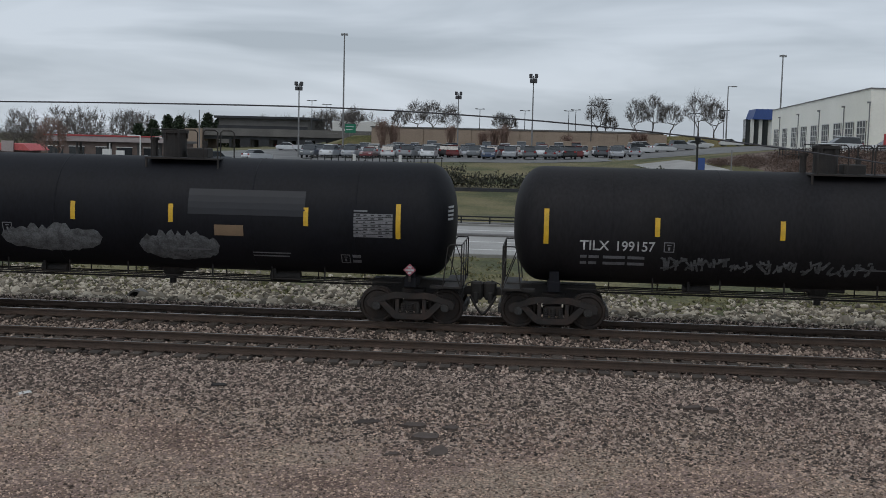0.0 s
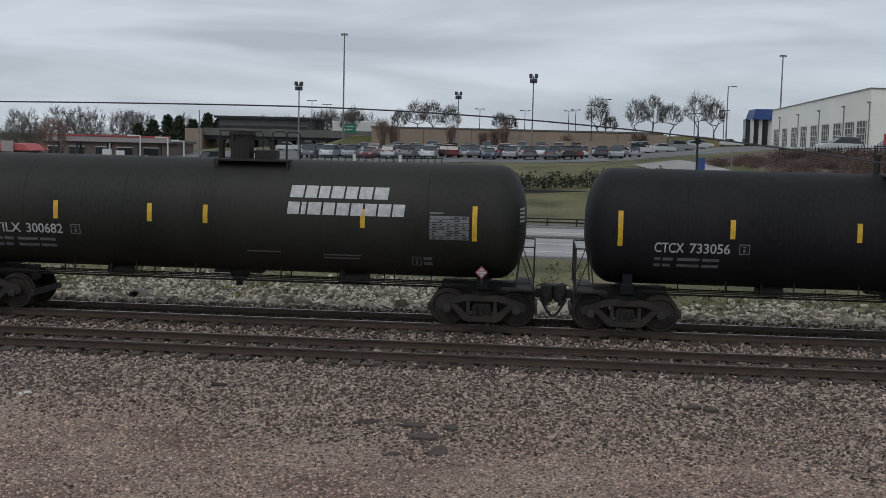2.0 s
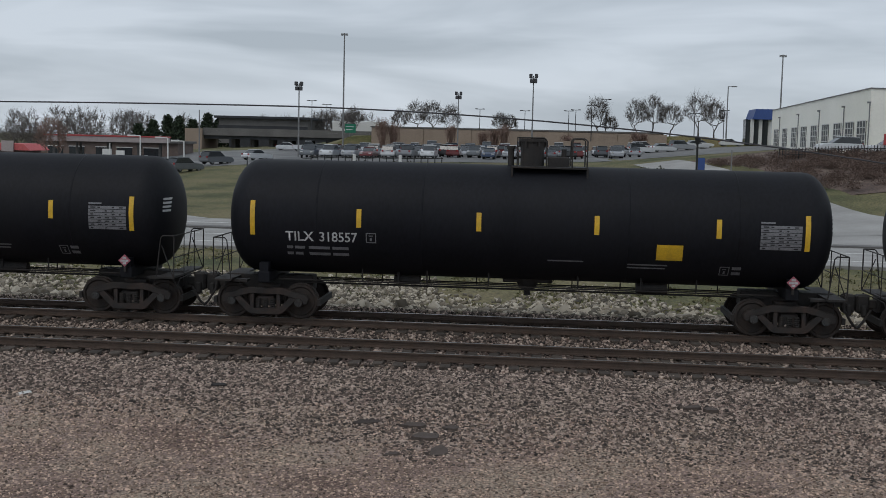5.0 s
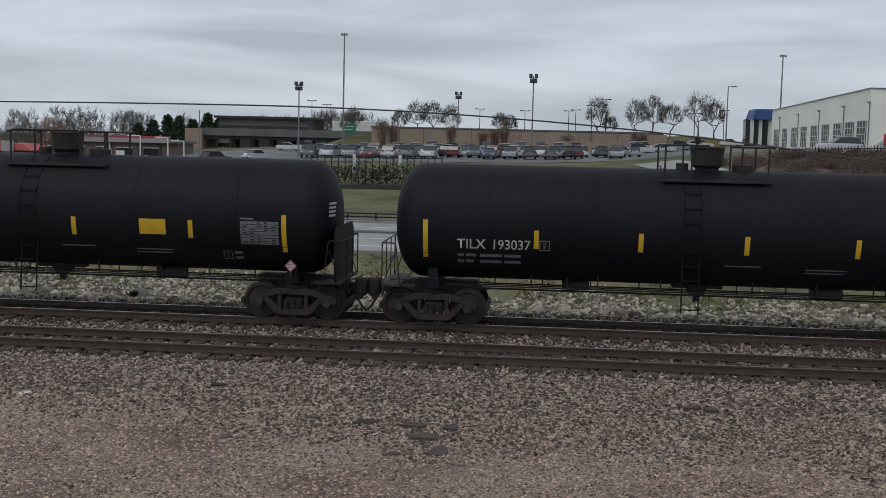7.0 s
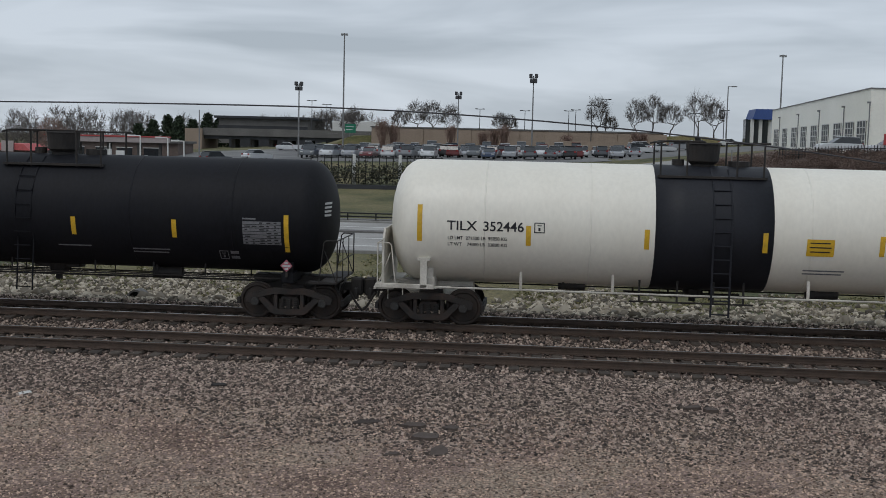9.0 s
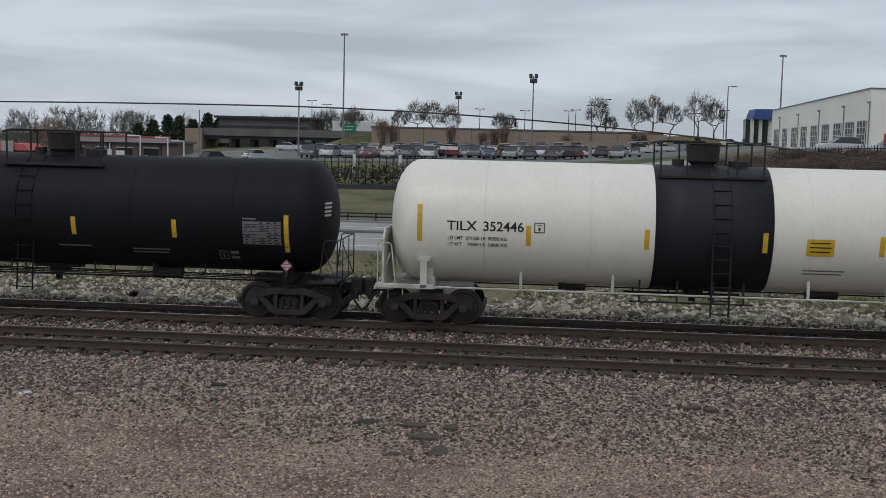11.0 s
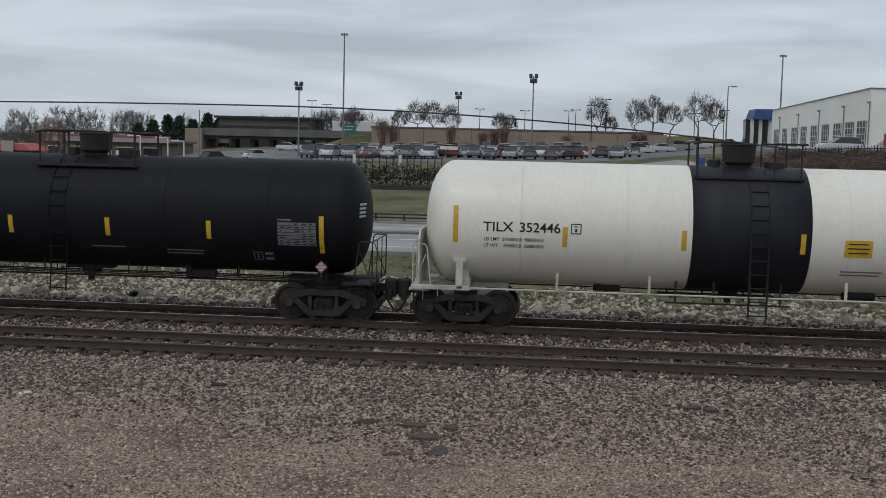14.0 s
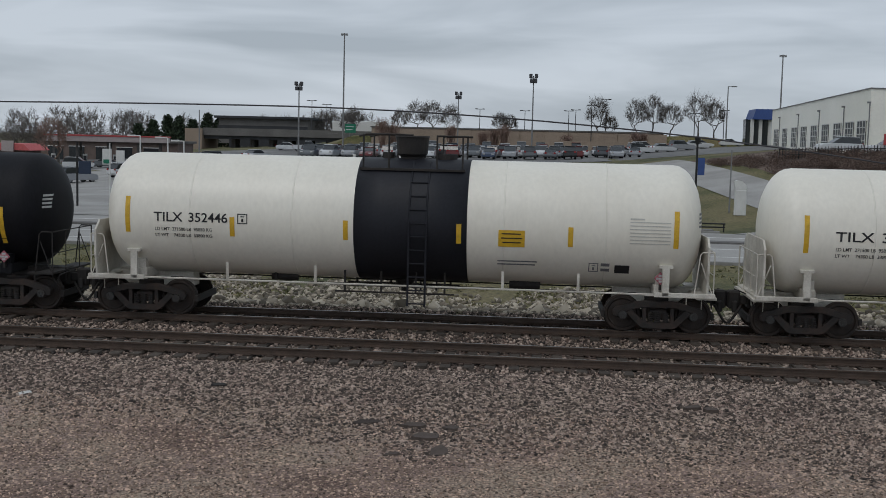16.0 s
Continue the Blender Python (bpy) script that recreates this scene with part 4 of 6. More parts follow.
def dress(car, mark, paint=None, kind="plain", extras=(), stripes=None, mark_x=None):
    """Stencils, reflectors and notices of one car."""
    white = kind == "white"
    r = 1.60 if white else TANK_R
    ink = M_INKK if white else M_INKW
    faint = M_INKG
    if paint is not None and not white:
        for o in car.children:
            if o.name.split(".")[0] in ("tank", "weld_seam", "head_shield"):
                o.material_slots[0].link = "OBJECT"
                o.material_slots[0].material = paint
    low = kind in ("bonnet", "shield")
    spots = stripes or (-6.95, -4.2, -1.15, 1.8, 4.8, 6.95)
    for i, x in enumerate(spots):
        end = i in (0, len(spots) - 1)
        dz = -0.45 if low else 0.0
        if white:
            z0, z1 = (2.22, 3.14) if end else (2.18, 2.68)
        else:
            z0, z1 = (2.24, 3.12) if end else (2.50, 2.97)
        q = r + (0.012 if white and -1.06 < x < 1.82 else 0.0)
        reflector(car, x, z0 + dz * (1 if end else 0.9), z1 + dz * (0.8 if end else 0.9), q)
    tx, tz, th, tw = (-6.24, 2.53, 0.24, 1.93) if white else (-6.1, 2.12 if not low else 2.06, 0.25, 1.86)
    if mark_x is not None:
        tx = mark_x
    if mark:
        owner, number = mark.split(" ")
        n_own, n_num = len(owner) * 1.04, len(number) * 0.94
        unit = tw / (n_own + n_num + 0.75)
        lettering(owner, tx, tz, th, r, ink, car, "reporting_mark", width=unit * n_own)
        lettering(number, tx + unit * (n_own + 0.75), tz, th, r, ink, car, "car_number", width=unit * n_num)
    square_mark(car, tx + tw + (0.26 if white else 0.22), tz + th, 0.26, r, ink if white else faint)
    if white:
        lettering("LD LMT  271500 LB  95850 KG", tx + 0.02, tz - 0.24, 0.085, r, ink, car, "load_limit", width=1.5)
        lettering("LT WT    74300 LB  33800 KG", tx + 0.02, tz - 0.40, 0.085, r, ink, car, "light_weight", width=1.5)
    else:
        small_print(car, tx + 0.02, tz - 0.14, [[(0.16, 0.05), (0.26, 0.10), (0.55, 0.06), (0.42, 0)], [(0.16, 0.05), (0.2, 0.16), (0.55, 0.06), (0.42, 0)]], 0.075, 0.09, r, ink if white else M_INKG)
    data_panel(car, spots[-1] - 1.14, 2.86 if not low else 2.58, r, M_INKG if not white else M_PANEL_W, 1.0)
    small_print(car, 0.6, 1.82, [[(0.9, 0)]], 0.035, 0.03, r, faint)
    small_print(car, 2.6, 1.78, [[(1.0, 0)], [(0.95, 0)]], 0.035, 0.05, r, faint)
    square_mark(car, 4.9, 1.78, 0.24, r, faint)
    small_print(car, 5.2, 1.78, [[(0.22, 0)], [(0.22, 0)]], 0.08, 0.06, r, faint)
    diamond(car, 6.70, 1.44)
    bm = bmesh.new()
    for k in range(4):
        zz = 3.02 - 0.1 * k
        prev = None
        for i in range(7):
            x = TANK_L - 0.16 + 0.018 * i
            a = math.acos(1 - (TANK_L - x) / DISH)
            cur = [bm.verts.new(on_tank(x, z, r * math.sin(a) ** 0.8, 0.02)) for z in (zz, zz + 0.055)]
            if prev:
                bm.faces.new((prev[0], cur[0], cur[1], prev[1]))
            prev = cur
    part("end_print", bm, faint if white else M_INKW, car)
    for e in extras:
        what, *v = e
        if what == "scrawl":
            scrawl(car, *v[:4], r, *v[4:])
        elif what == "blotch":
            blotch(car, *v[:4], r, *v[4:])
        elif what == "sign":
            vinyl_sign(car, *v, r)
        elif what == "yellow":
            placard_yellow(car, *v, r, white)
        elif what == "patch":
            part("repaint_patch", patch(bmesh.new(), *v[:4], r), v[4], car, "plain repainted rectangle")
        elif what == "word":
            bm = bmesh.new()
            x, z, widths, h = v[:4]
            for w in widths:
                patch(bm, x, x + w, z, z + h, r, 0.009, slant=0.03, rows=3)
                x += w + 0.05
            part("company_lettering", bm, M_INKW, car, "large white company lettering")


M_PANEL_W = mat("grey_test_panel", (0.50, 0.49, 0.45), 0.6, vary=0.1, bump=0.0)
M_NOTICE2 = mat("tan_notice", (0.22, 0.15, 0.09), 0.6, vary=0.1, bump=0.0)
M_OLIVE = mat("faded_olive_notice", (0.20, 0.19, 0.03), 0.6, vary=0.1, bump=0.0)
BIG1, BIG2 = (0.34, 0.30, 0.27, 0.32, 0.30, 0.33, 0.36), (0.3, 0.12, 0.34, 0.30, 0.32, 0.30, 0.30, 0.32, 0.30)
SIGN = ("sign", 2.25, 3.58, 2.45, 0.80)
CARS = {
    -44: ("TILX 199140", M_BLACK, "plain", ()),
    -43: ("TILX 198151", M_BLACK, "plain", (("blotch", -4.1, -1.35, 1.6, 2.42, 3, INK_SCRAWL), ("blotch", -0.4, 1.75, 1.45, 2.35, 4, INK_SCRAWL), ("patch", 0.95, 4.0, 2.73, 3.37, M_PATCH), ("patch", 1.64, 2.4, 2.19, 2.47, M_NOTICE2)), (-7.0, -4.6, -2.1, 0.5, 4.03, 6.4)),
    -42: ("TILX 199157", M_BLACK2, "plain", (("scrawl", -4.2, 1.2, 1.62, 2.0, 5),)),
    -41: ("TILX 198166", M_BLACK, "plain", (("scrawl", -4.0, -1.9, 1.9, 2.3, 6), ("patch", 1.2, 2.0, 2.0, 2.28, M_OLIVE), ("scrawl", 2.4, 4.9, 1.75, 2.6, 7))),
    -40: ("CTCX 733048", M_BROWN, "plain", (("word", -0.2, 3.22, BIG1, 0.3), ("word", -0.2, 2.82, BIG2, 0.3))),
    -39: ("TILX 199169", M_BLACK, "plain", (("scrawl", 3.6, 5.4, 1.8, 2.3, 8),)),
    -38: ("TILX 198559", M_BLACK2, "plain", (SIGN, ("scrawl", -4, -2.4, 1.8, 2.3, 9), ("scrawl", 1.4, 6.3, 1.7, 2.2, 10))),
    -36: ("TILX 198009", M_BLACK, "plain", (("scrawl", -4.0, -1.6, 1.7, 2.5, 11), ("yellow", 3.9, 2.2, 0.7, 0.3))),
    -35: ("TILX 198322", M_BLACK, "plain", ()),
    -34: ("TILX 320122", M_BLACK2, "plain", (("patch", -3.75, -3.4, 1.75, 2.0, M_SIGN),)),
    -33: ("DBUX 302048", M_BLACK2, "plain", (("patch", 1.3, 2.0, 2.0, 2.28, M_OLIVE),)),
    -32: ("CTCX 733068", M_GREY, "plain", ()),
    -31: ("TILX 198098", M_BLACK, "plain", (("scrawl", -5.5, -3.5, 1.6, 2.0, 12),)),
    -30: ("TILX 319098", M_BLACK, "plain", (("scrawl", -2.4, -0.8, 1.8, 2.2, 13),)),
    -29: ("TILX 198284", M_BLACK, "plain", (("patch", 1.3, 2.0, 2.0, 2.25, M_OLIVE),)),
    -28: ("TILX 198568", M_BLACK2, "plain", ()),
    -27: ("TILX 198593", M_BLACK, "plain", (SIGN, ("scrawl", -2.5, -0.7, 1.75, 2.2, 14, M_INKG), ("scrawl", 2.9, 6.6, 1.85, 2.75, 15, INK_BLUE), ("scrawl", 1.9, 5.2, 1.65, 1.95, 16))),
    -26: ("TILX 198560", M_BLACK2, "plain", (SIGN, ("patch", 1.3, 2.0, 2.0, 2.25, M_YEL))),
    -25: ("TILX 198600", M_BLACK, "plain", ()),
    -22: ("TCBX 191867", M_BLACK, "plain", (("scrawl", -2.0, 1.0, 1.6, 2.0, 17),)),
    -21: ("DBUX 302053", M_BROWN, "plain", (("blotch", -1.1, -0.2, 1.8, 2.3, 8, M_BLACK),)),
    -19: ("TILX 198579", M_BLACK, "plain", (("sign", 2.3, 3.35, 2.35, 0.70), ("scrawl", 2.2, 4.4, 1.8, 2.3, 18))),
    -18: ("CTCX 730458", M_BLUE, "plain", (("scrawl", -3.0, 0.8, 1.7, 2.1, 19),)),
    -17: ("CTCX 733068", M_BROWN, "plain", (("patch", -0.7, -0.1, 2.0, 2.4, M_YEL), ("patch", 1.5, 2.2, 1.9, 2.2, M_NOTICE2))),
    -16: ("TILX 198600", M_BLACK, "plain", (("scrawl", 5.0, 5.6, 1.9, 3.3, 20, M_INKW),)),
    -15: ("TILX 318530", M_BLACK, "plain", (("yellow", 4.0, 2.25, 0.7, 0.42),)),
    -13: ("TILX 300682", M_GREY, "plain", (("word", 1.75, 3.22, BIG1, 0.3), ("word", 1.7, 2.80, BIG2, 0.31)), (-6.95, -4.4, -1.9, -0.43, 3.65, 6.5)),
    -12: ("CTCX 733056", M_BLACK2, "plain", ()),
    -11: ("TAEX 1125", M_BLUE, "plain", (("scrawl", -2.5, 4.5, 1.5, 2.2, 21, M_INKW),)),
    -10: ("TAEX 1100", M_GREY, "plain", (("scrawl", 4.5, 5.8, 1.6, 2.1, 22, M_INKW),)),
    -9: ("TILX 198595", M_BLACK, "plain", (SIGN, ("patch", -3.4, -2.6, 2.0, 2.2, M_OLIVE), ("scrawl", -2, 5, 1.6, 2.0, 23))),
    -8: ("CTCX 733039", M_BLACK2, "plain", (("patch", 1.2, 1.9, 1.9, 2.2, M_OLIVE), ("patch", 3.2, 4.2, 1.9, 2.2, M_NOTICE2))),
    -7: ("TILX 199132", M_BLACK, "plain", (("scrawl", -4.4, -3.0, 1.65, 2.15, 24, M_INKG), ("scrawl", -2.3, 0.5, 1.5, 2.05, 25), ("patch", -0.7, 0.1, 1.95, 2.22, M_OLIVE), ("scrawl", 1.9, 6.6, 1.62, 2.1, 26, M_INKG))),
    -6: ("TILX 198599", M_BLACK, "plain", (SIGN, ("scrawl", -2.6, 1.0, 1.6, 2.1, 27))),
    -5: ("TILX 199070", M_BLACK2, "plain", (("patch", 2.0, 2.8, 1.8, 2.05, M_OLIVE),)),
    -4: ("CTCX 139587", M_BLUE, "plain", (("scrawl", -1.0, 4.0, 1.5, 1.9, 28, INK_BLUE),), (-7.05, -4.6, -1.75, 1.2, 4.15, 6.95)),
    -3: ("TCBX 198298", M_BLACK, "bonnet", (("scrawl", 2.2, 5.0, 1.5, 1.7, 29, INK_BLUE),), (-7.03, -4.0, -1.3, 1.2, 3.5, 6.9)),
    -2: ("DBUX 299541", M_GREY, "plain", ()),
    -1: ("TILX 199079", M_BLACK, "plain", (("scrawl", -3.6, -1.8, 1.55, 1.95, 30, M_INKG),)),
    0: ("TILX 318557", M_BLACK, "plain", (("yellow", 3.3, 2.3, 0.65, 0.4),)),
    1: ("TILX 192926", M_BLACK, "bonnet", (("scrawl", -3.8, -1.4, 1.6, 2.1, 31), ("scrawl", 2.0, 3.2, 1.7, 2.0, 32))),
    2: ("TILX 192907", M_BLACK, "shield", (("yellow", 2.75, 2.57, 0.70, 0.40),), (-7.3, -4.88, -2.45, 1.0, 4.1, 6.55), -6.9),
    3: ("TILX 193037", M_BLACK, "bonnet", (), (-6.9, -4.1, -1.5, 1.10, 3.78, 6.72)),
    4: ("TILX 352446", None, "white", (("yellow", 2.62, 2.56, 0.66, 0.42), ("patch", 5.55, 5.92, 1.52, 1.74, M_INKK)), (-6.93, -4.19, -1.26, 1.62, 4.42, 7.02)),
    5: ("TILX 3528", None, "white", (("yellow", 2.62, 2.56, 0.66, 0.42),), (-6.93, -4.19, -1.26, 1.62, 4.42, 7.02)),
}
FIRST = {}
TRAIN_CARS = {}
for c in range(-44, 7):
    mark, paint, kind, extras, *st = CARS.get(c, ("TILX 198" + str(400 + (c * 37) % 500), M_BLACK if c % 3 else M_BLACK2, "plain" if c < 6 else "white", ()))
    if kind not in FIRST:
        FIRST[kind] = tank_car(kind)
for c in range(-44, 7):
    mark, paint, kind, extras, *st = CARS.get(c, ("TILX 198" + str(400 + (c * 37) % 500), M_BLACK if c % 3 else M_BLACK2, "plain" if c < 6 else "white", ()))
    car = copy_thing(FIRST[kind], Matrix.Identity(4))
    TRAIN_CARS[c] = (car, mark, paint, kind, extras, st)
for kind, proto in FIRST.items():
    for o in (*proto.children_recursive, proto):
        bpy.data.objects.remove(o)
PAINT_WORDS = {"black_tank_paint": "black", "worn_black_tank_paint": "worn black", "dusty_olive_grey_tank_paint": "dusty olive-grey", "dusty_brown_tank_paint": "dusty brown-black", "glossy_blue_black_tank_paint": "glossy blue-black"}
for c, (car, mark, paint, kind, extras, st) in TRAIN_CARS.items():
    dress(car, mark, paint, kind, extras, *st)
    if kind == "white":
        words = "cream white railway tank car with a black centre band"
    else:
        words = PAINT_WORDS[paint.name] + " railway tank car"
        if any(e[0] == "sign" for e in extras):
            words += " with a slanted white sign"
        elif any(e[0] == "word" for e in extras):
            words += " with large white lettering"
        elif any(e[0] in ("scrawl", "blotch") for e in extras):
            words += " with faded graffiti along its side"
        else:
            words += " with yellow reflector strips"
    tagged(car, words)

# ---- behind the railway ----
M_TAN = mat("tan_concrete_wall", (0.30, 0.235, 0.185), 0.9, vary=0.12, scale=0.25, fine=4, bump=0.1, dirt=(0.2, 0.16, 0.13), dirt_amount=0.4)
M_CONC = mat("weathered_bridge_concrete", (0.13, 0.125, 0.12), 0.9, vary=0.2, scale=0.3, fine=5, bump=0.1)
M_DARKCONC = mat("dark_bridge_girder", (0.035, 0.037, 0.042), 0.8, vary=0.2, scale=0.5, bump=0.05)
M_CREAM = mat("cream_building_render", (0.90, 0.885, 0.80), 0.85, vary=0.04, scale=0.15, fine=4, bump=0.05, dirt=(0.78, 0.76, 0.68), dirt_amount=0.3)
M_BLUE_R = mat("blue_metal_canopy", (0.035, 0.075, 0.24), 0.5, vary=0.1, bump=0.03)
M_RED_R = mat("red_canopy_trim", (0.42, 0.06, 0.06), 0.6, vary=0.15, bump=0.03)
M_PINK_R = mat("faded_red_awning", (0.50, 0.11, 0.11), 0.7, vary=0.15, bump=0.03)
M_CANOPY = mat("grey_canopy_fascia", (0.36, 0.31, 0.30), 0.7, vary=0.1, bump=0.03)
M_BRICK = mat("dull_brown_shop_front", (0.15, 0.115, 0.10), 0.85, vary=0.2, scale=0.8, bump=0.1)
M_GREEN = mat("green_road_sign", (0.01, 0.17, 0.10), 0.5, vary=0.08, bump=0.0)
M_WHITEP = mat("white_painted_metal", (0.62, 0.62, 0.60), 0.6, vary=0.08, bump=0.03)
M_GLASS = mat("dark_window_glass", (0.03, 0.035, 0.04), 0.12, vary=0.2, bump=0.0, spec=0.7)
M_BGLASS = mat("dull_dark_glazing", (0.025, 0.03, 0.034), 0.4, vary=0.3, scale=0.4, bump=0.0, spec=0.25)
M_TYRE = mat("tyre_rubber", (0.018, 0.018, 0.018), 0.85, vary=0.2, bump=0.05)
M_LAMPR = mat("red_tail_lens", (0.25, 0.012, 0.012), 0.3, vary=0.1, bump=0.0)
M_LAMPW = mat("clear_lamp_lens", (0.6, 0.6, 0.58), 0.25, vary=0.1, bump=0.0)
M_BARK = mat("grey_brown_bark", (0.075, 0.065, 0.058), 0.9, vary=0.3, scale=3, fine=20, bump=0.3)
M_TWIG = mat("fine_bare_twigs", (0.125, 0.112, 0.105), 0.9, vary=0.3, scale=1, fine=6, bump=0.0)
M_RTWIG = mat("reddish_bare_twigs", (0.21, 0.14, 0.115), 0.9, vary=0.3, scale=1, fine=6, bump=0.0)
M_PINE = island_mat("dark_conifer_needles", (0.012, 0.022, 0.012), (0.04, 0.06, 0.03), 0.9)
M_WOOD = island_mat("far_bare_woods", (0.07, 0.062, 0.058), (0.16, 0.142, 0.13), 0.95, (0.115, 0.10, 0.092))
M_BRUSH = island_mat("brown_dry_brush", (0.06, 0.040, 0.032), (0.18, 0.125, 0.098), 0.95, (0.115, 0.078, 0.062))
M_HEDGE = island_mat("dark_winter_hedge", (0.025, 0.027, 0.02), (0.10, 0.095, 0.07), 0.95, (0.055, 0.055, 0.04))
M_LINE = mat("worn_white_road_paint", (0.60, 0.60, 0.58), 0.8, vary=0.15, bump=0.0)
M_KERB = mat("grey_kerb_concrete", (0.24, 0.235, 0.22), 0.9, vary=0.15, bump=0.1)

# road furniture: kerbs, median strip, lane lines
def strip(name, y0, y1, h, material, label, category, x0=-300, x1=300, parent=None):
    bm = box(bmesh.new(), x0, x1, y0, y1, -1.02, -1.0 + h, bevel=0.0)
    ob = part(name, bm, material, parent)
    if parent is None:
        tagged(ob, label, category, kind="structure")
    return ob


strip("kerb", 56.6, 57.0, 0.16, M_KERB, "grey concrete kerb along the road", "kerb")
strip("kerb", 77.5, 78.0, 0.16, M_KERB, "grey concrete kerb along the far side of the road", "kerb", -16, 12)
strip("median", 69.0, 70.0, 0.14, M_CONC, "narrow dark raised median strip", "median")
strip("path", 80.2, 81.4, 0.05, M_CONC, "dark asphalt path beside the road", "path", -16, 12)
for y in (60.5, 65.2, 73.6):
    strip("lane_line", y, y + 0.22, 0.038, M_LINE, "worn white painted lane line", "road marking")


low_rail = thing("low_rail_fence", "low dark pipe rail fence along the far edge of the road", "fence")
for i in range(16):
    part("post", rod(bmesh.new(), (-17.5 + 2.0 * i, 79.1, -1.1), (-17.5 + 2.0 * i, 79.1, -0.42), 0.055, seg=6), M_FENCE, low_rail)
for z in (-0.66, -0.42):
    part("rail", rod(bmesh.new(), (-17.6, 79.1, z), (12.6, 79.1, z), 0.05, seg=6), M_FENCE, low_rail)


def ngon_box(bm, pts, z0, z1):
    lo = [bm.verts.new((x, y, z0)) for x, y in pts]
    hi = [bm.verts.new((x, y, z1)) for x, y in pts]
    bm.faces.new(lo[::-1])
    bm.faces.new(hi)
    n = len(lo)
    for i in range(n):
        bm.faces.new((lo[i], lo[(i + 1) % n], hi[(i + 1) % n], hi[i]))
    return bm


# ---- vehicles ----
CAR_PAINTS = [mat("car_paint_" + n, c, 0.3, metal=0.2, vary=0.05, bump=0.0, coat=0.5) for n, c in (("white", (0.62, 0.63, 0.64)), ("silver", (0.33, 0.34, 0.36)), ("grey", (0.13, 0.14, 0.15)), ("black", (0.018, 0.018, 0.02)), ("dark_blue", (0.03, 0.05, 0.10)), ("dark_red", (0.14, 0.02, 0.02)))]
CAR_WORDS = ("white", "silver", "grey", "black", "dark blue", "dark red")


def vehicle(style):
    """A parked car in parts: body, glasshouse, wheels, lamps. Its nose points along +x."""
    v = thing("car", "parked car", "car", "parked cars")
    if style == "sedan":
        L, H, W = 4.7, 1.45, 1.8
        low = [(-2.35, 0.45), (-2.30, 0.85), (-1.75, 0.98), (0.85, 0.95), (1.95, 0.82), (2.32, 0.62), (2.35, 0.35), (2.1, 0.26), (-2.1, 0.26)]
        cab = [(-1.75, 0.96), (-1.05, 1.40), (0.05, 1.45), (0.95, 0.95)]
    elif style == "suv":
        L, H, W = 4.75, 1.75, 1.9
        low = [(-2.35, 0.5), (-2.33, 1.05), (0.95, 1.08), (2.0, 0.98), (2.34, 0.75), (2.36, 0.4), (2.1, 0.3), (-2.1, 0.3)]
        cab = [(-2.28, 1.05), (-1.95, 1.66), (-1.2, 1.74), (0.0, 1.72), (0.95, 1.07)]
    else:
        L, H, W = 5.6, 1.85, 1.95
        low = [(-2.8, 0.6), (-2.8, 1.15), (1.2, 1.15), (2.5, 1.08), (2.78, 0.8), (2.8, 0.45), (2.4, 0.38), (-2.5, 0.38)]
        cab = [(-0.75, 1.14), (-0.62, 1.78), (0.35, 1.82), (1.15, 1.14)]
    bm = prism(bmesh.new(), low, -W / 2, W / 2)
    bmesh.ops.bevel(bm, geom=list(bm.edges), offset=0.07, segments=2, affect="EDGES")
    body = part("body", bm, CAR_PAINTS[0], v, smooth=False)
    bm = prism(bmesh.new(), [(x, z) for x, z in cab], -W / 2 + 0.16, W / 2 - 0.16)
    bmesh.ops.bevel(bm, geom=list(bm.edges), offset=0.05, segments=1, affect="EDGES")
    part("glasshouse", bm, M_GLASS, v, "dark glass cabin windows")
    top = max(z for x, z in cab)
    xs = [x for x, z in cab if z > top - 0.12]
    bm = box(bmesh.new(), min(xs) - 0.05, max(xs) + 0.08, -W / 2 + 0.2, W / 2 - 0.2, top - 0.03, top + 0.05, bevel=0.02)
    part("roof", bm, CAR_PAINTS[0], v)
    for a in (0, 1):
        for y in (-W / 2 + 0.22, W / 2 - 0.22):
            x = (L / 2 - 0.85) * (1 if a else -1)
            w = part("wheel", rod(bmesh.new(), (x, y - 0.11, 0.33), (x, y + 0.11, 0.33), 0.33, seg=16), M_TYRE, v)
            s = -1 if y < 0 else 1
            part("rim", rod(bmesh.new(), (x, y + s * 0.10, 0.33), (x, y + s * 0.125, 0.33), 0.2, seg=10), M_STEEL, w)
    for y in (-W / 2 + 0.3, W / 2 - 0.3):
        zz = 0.75 if style == "sedan" else 0.92
        part("headlight", box(bmesh.new(), L / 2 - 0.10, L / 2 + 0.005, y - 0.16, y + 0.16, zz - 0.14, zz), M_LAMPW, v)
        part("tail_light", box(bmesh.new(), -L / 2 - 0.02, -L / 2 + 0.06, y - 0.13, y + 0.13, zz - 0.02, zz + 0.2), M_LAMPR, v)
    return v


PROTO = {s: vehicle(s) for s in ("sedan", "suv", "pickup")}


def put_car(style, paint, x, y, turn, z=None, category="car"):
    v = copy_thing(PROTO[style], pose(x, y, (land(x, y) + 0.045) if z is None else z, 0, 0, turn))
    for o in v.children:
        if o.name.split(".")[0] in ("body", "roof"):
            o.material_slots[0].link = "OBJECT"
            o.material_slots[0].material = CAR_PAINTS[paint]
    kind = {"sedan": "sedan", "suv": "sport utility car", "pickup": "pickup truck"}[style]
    return tagged(v, "parked " + CAR_WORDS[paint] + " " + kind + " on grey asphalt", category)


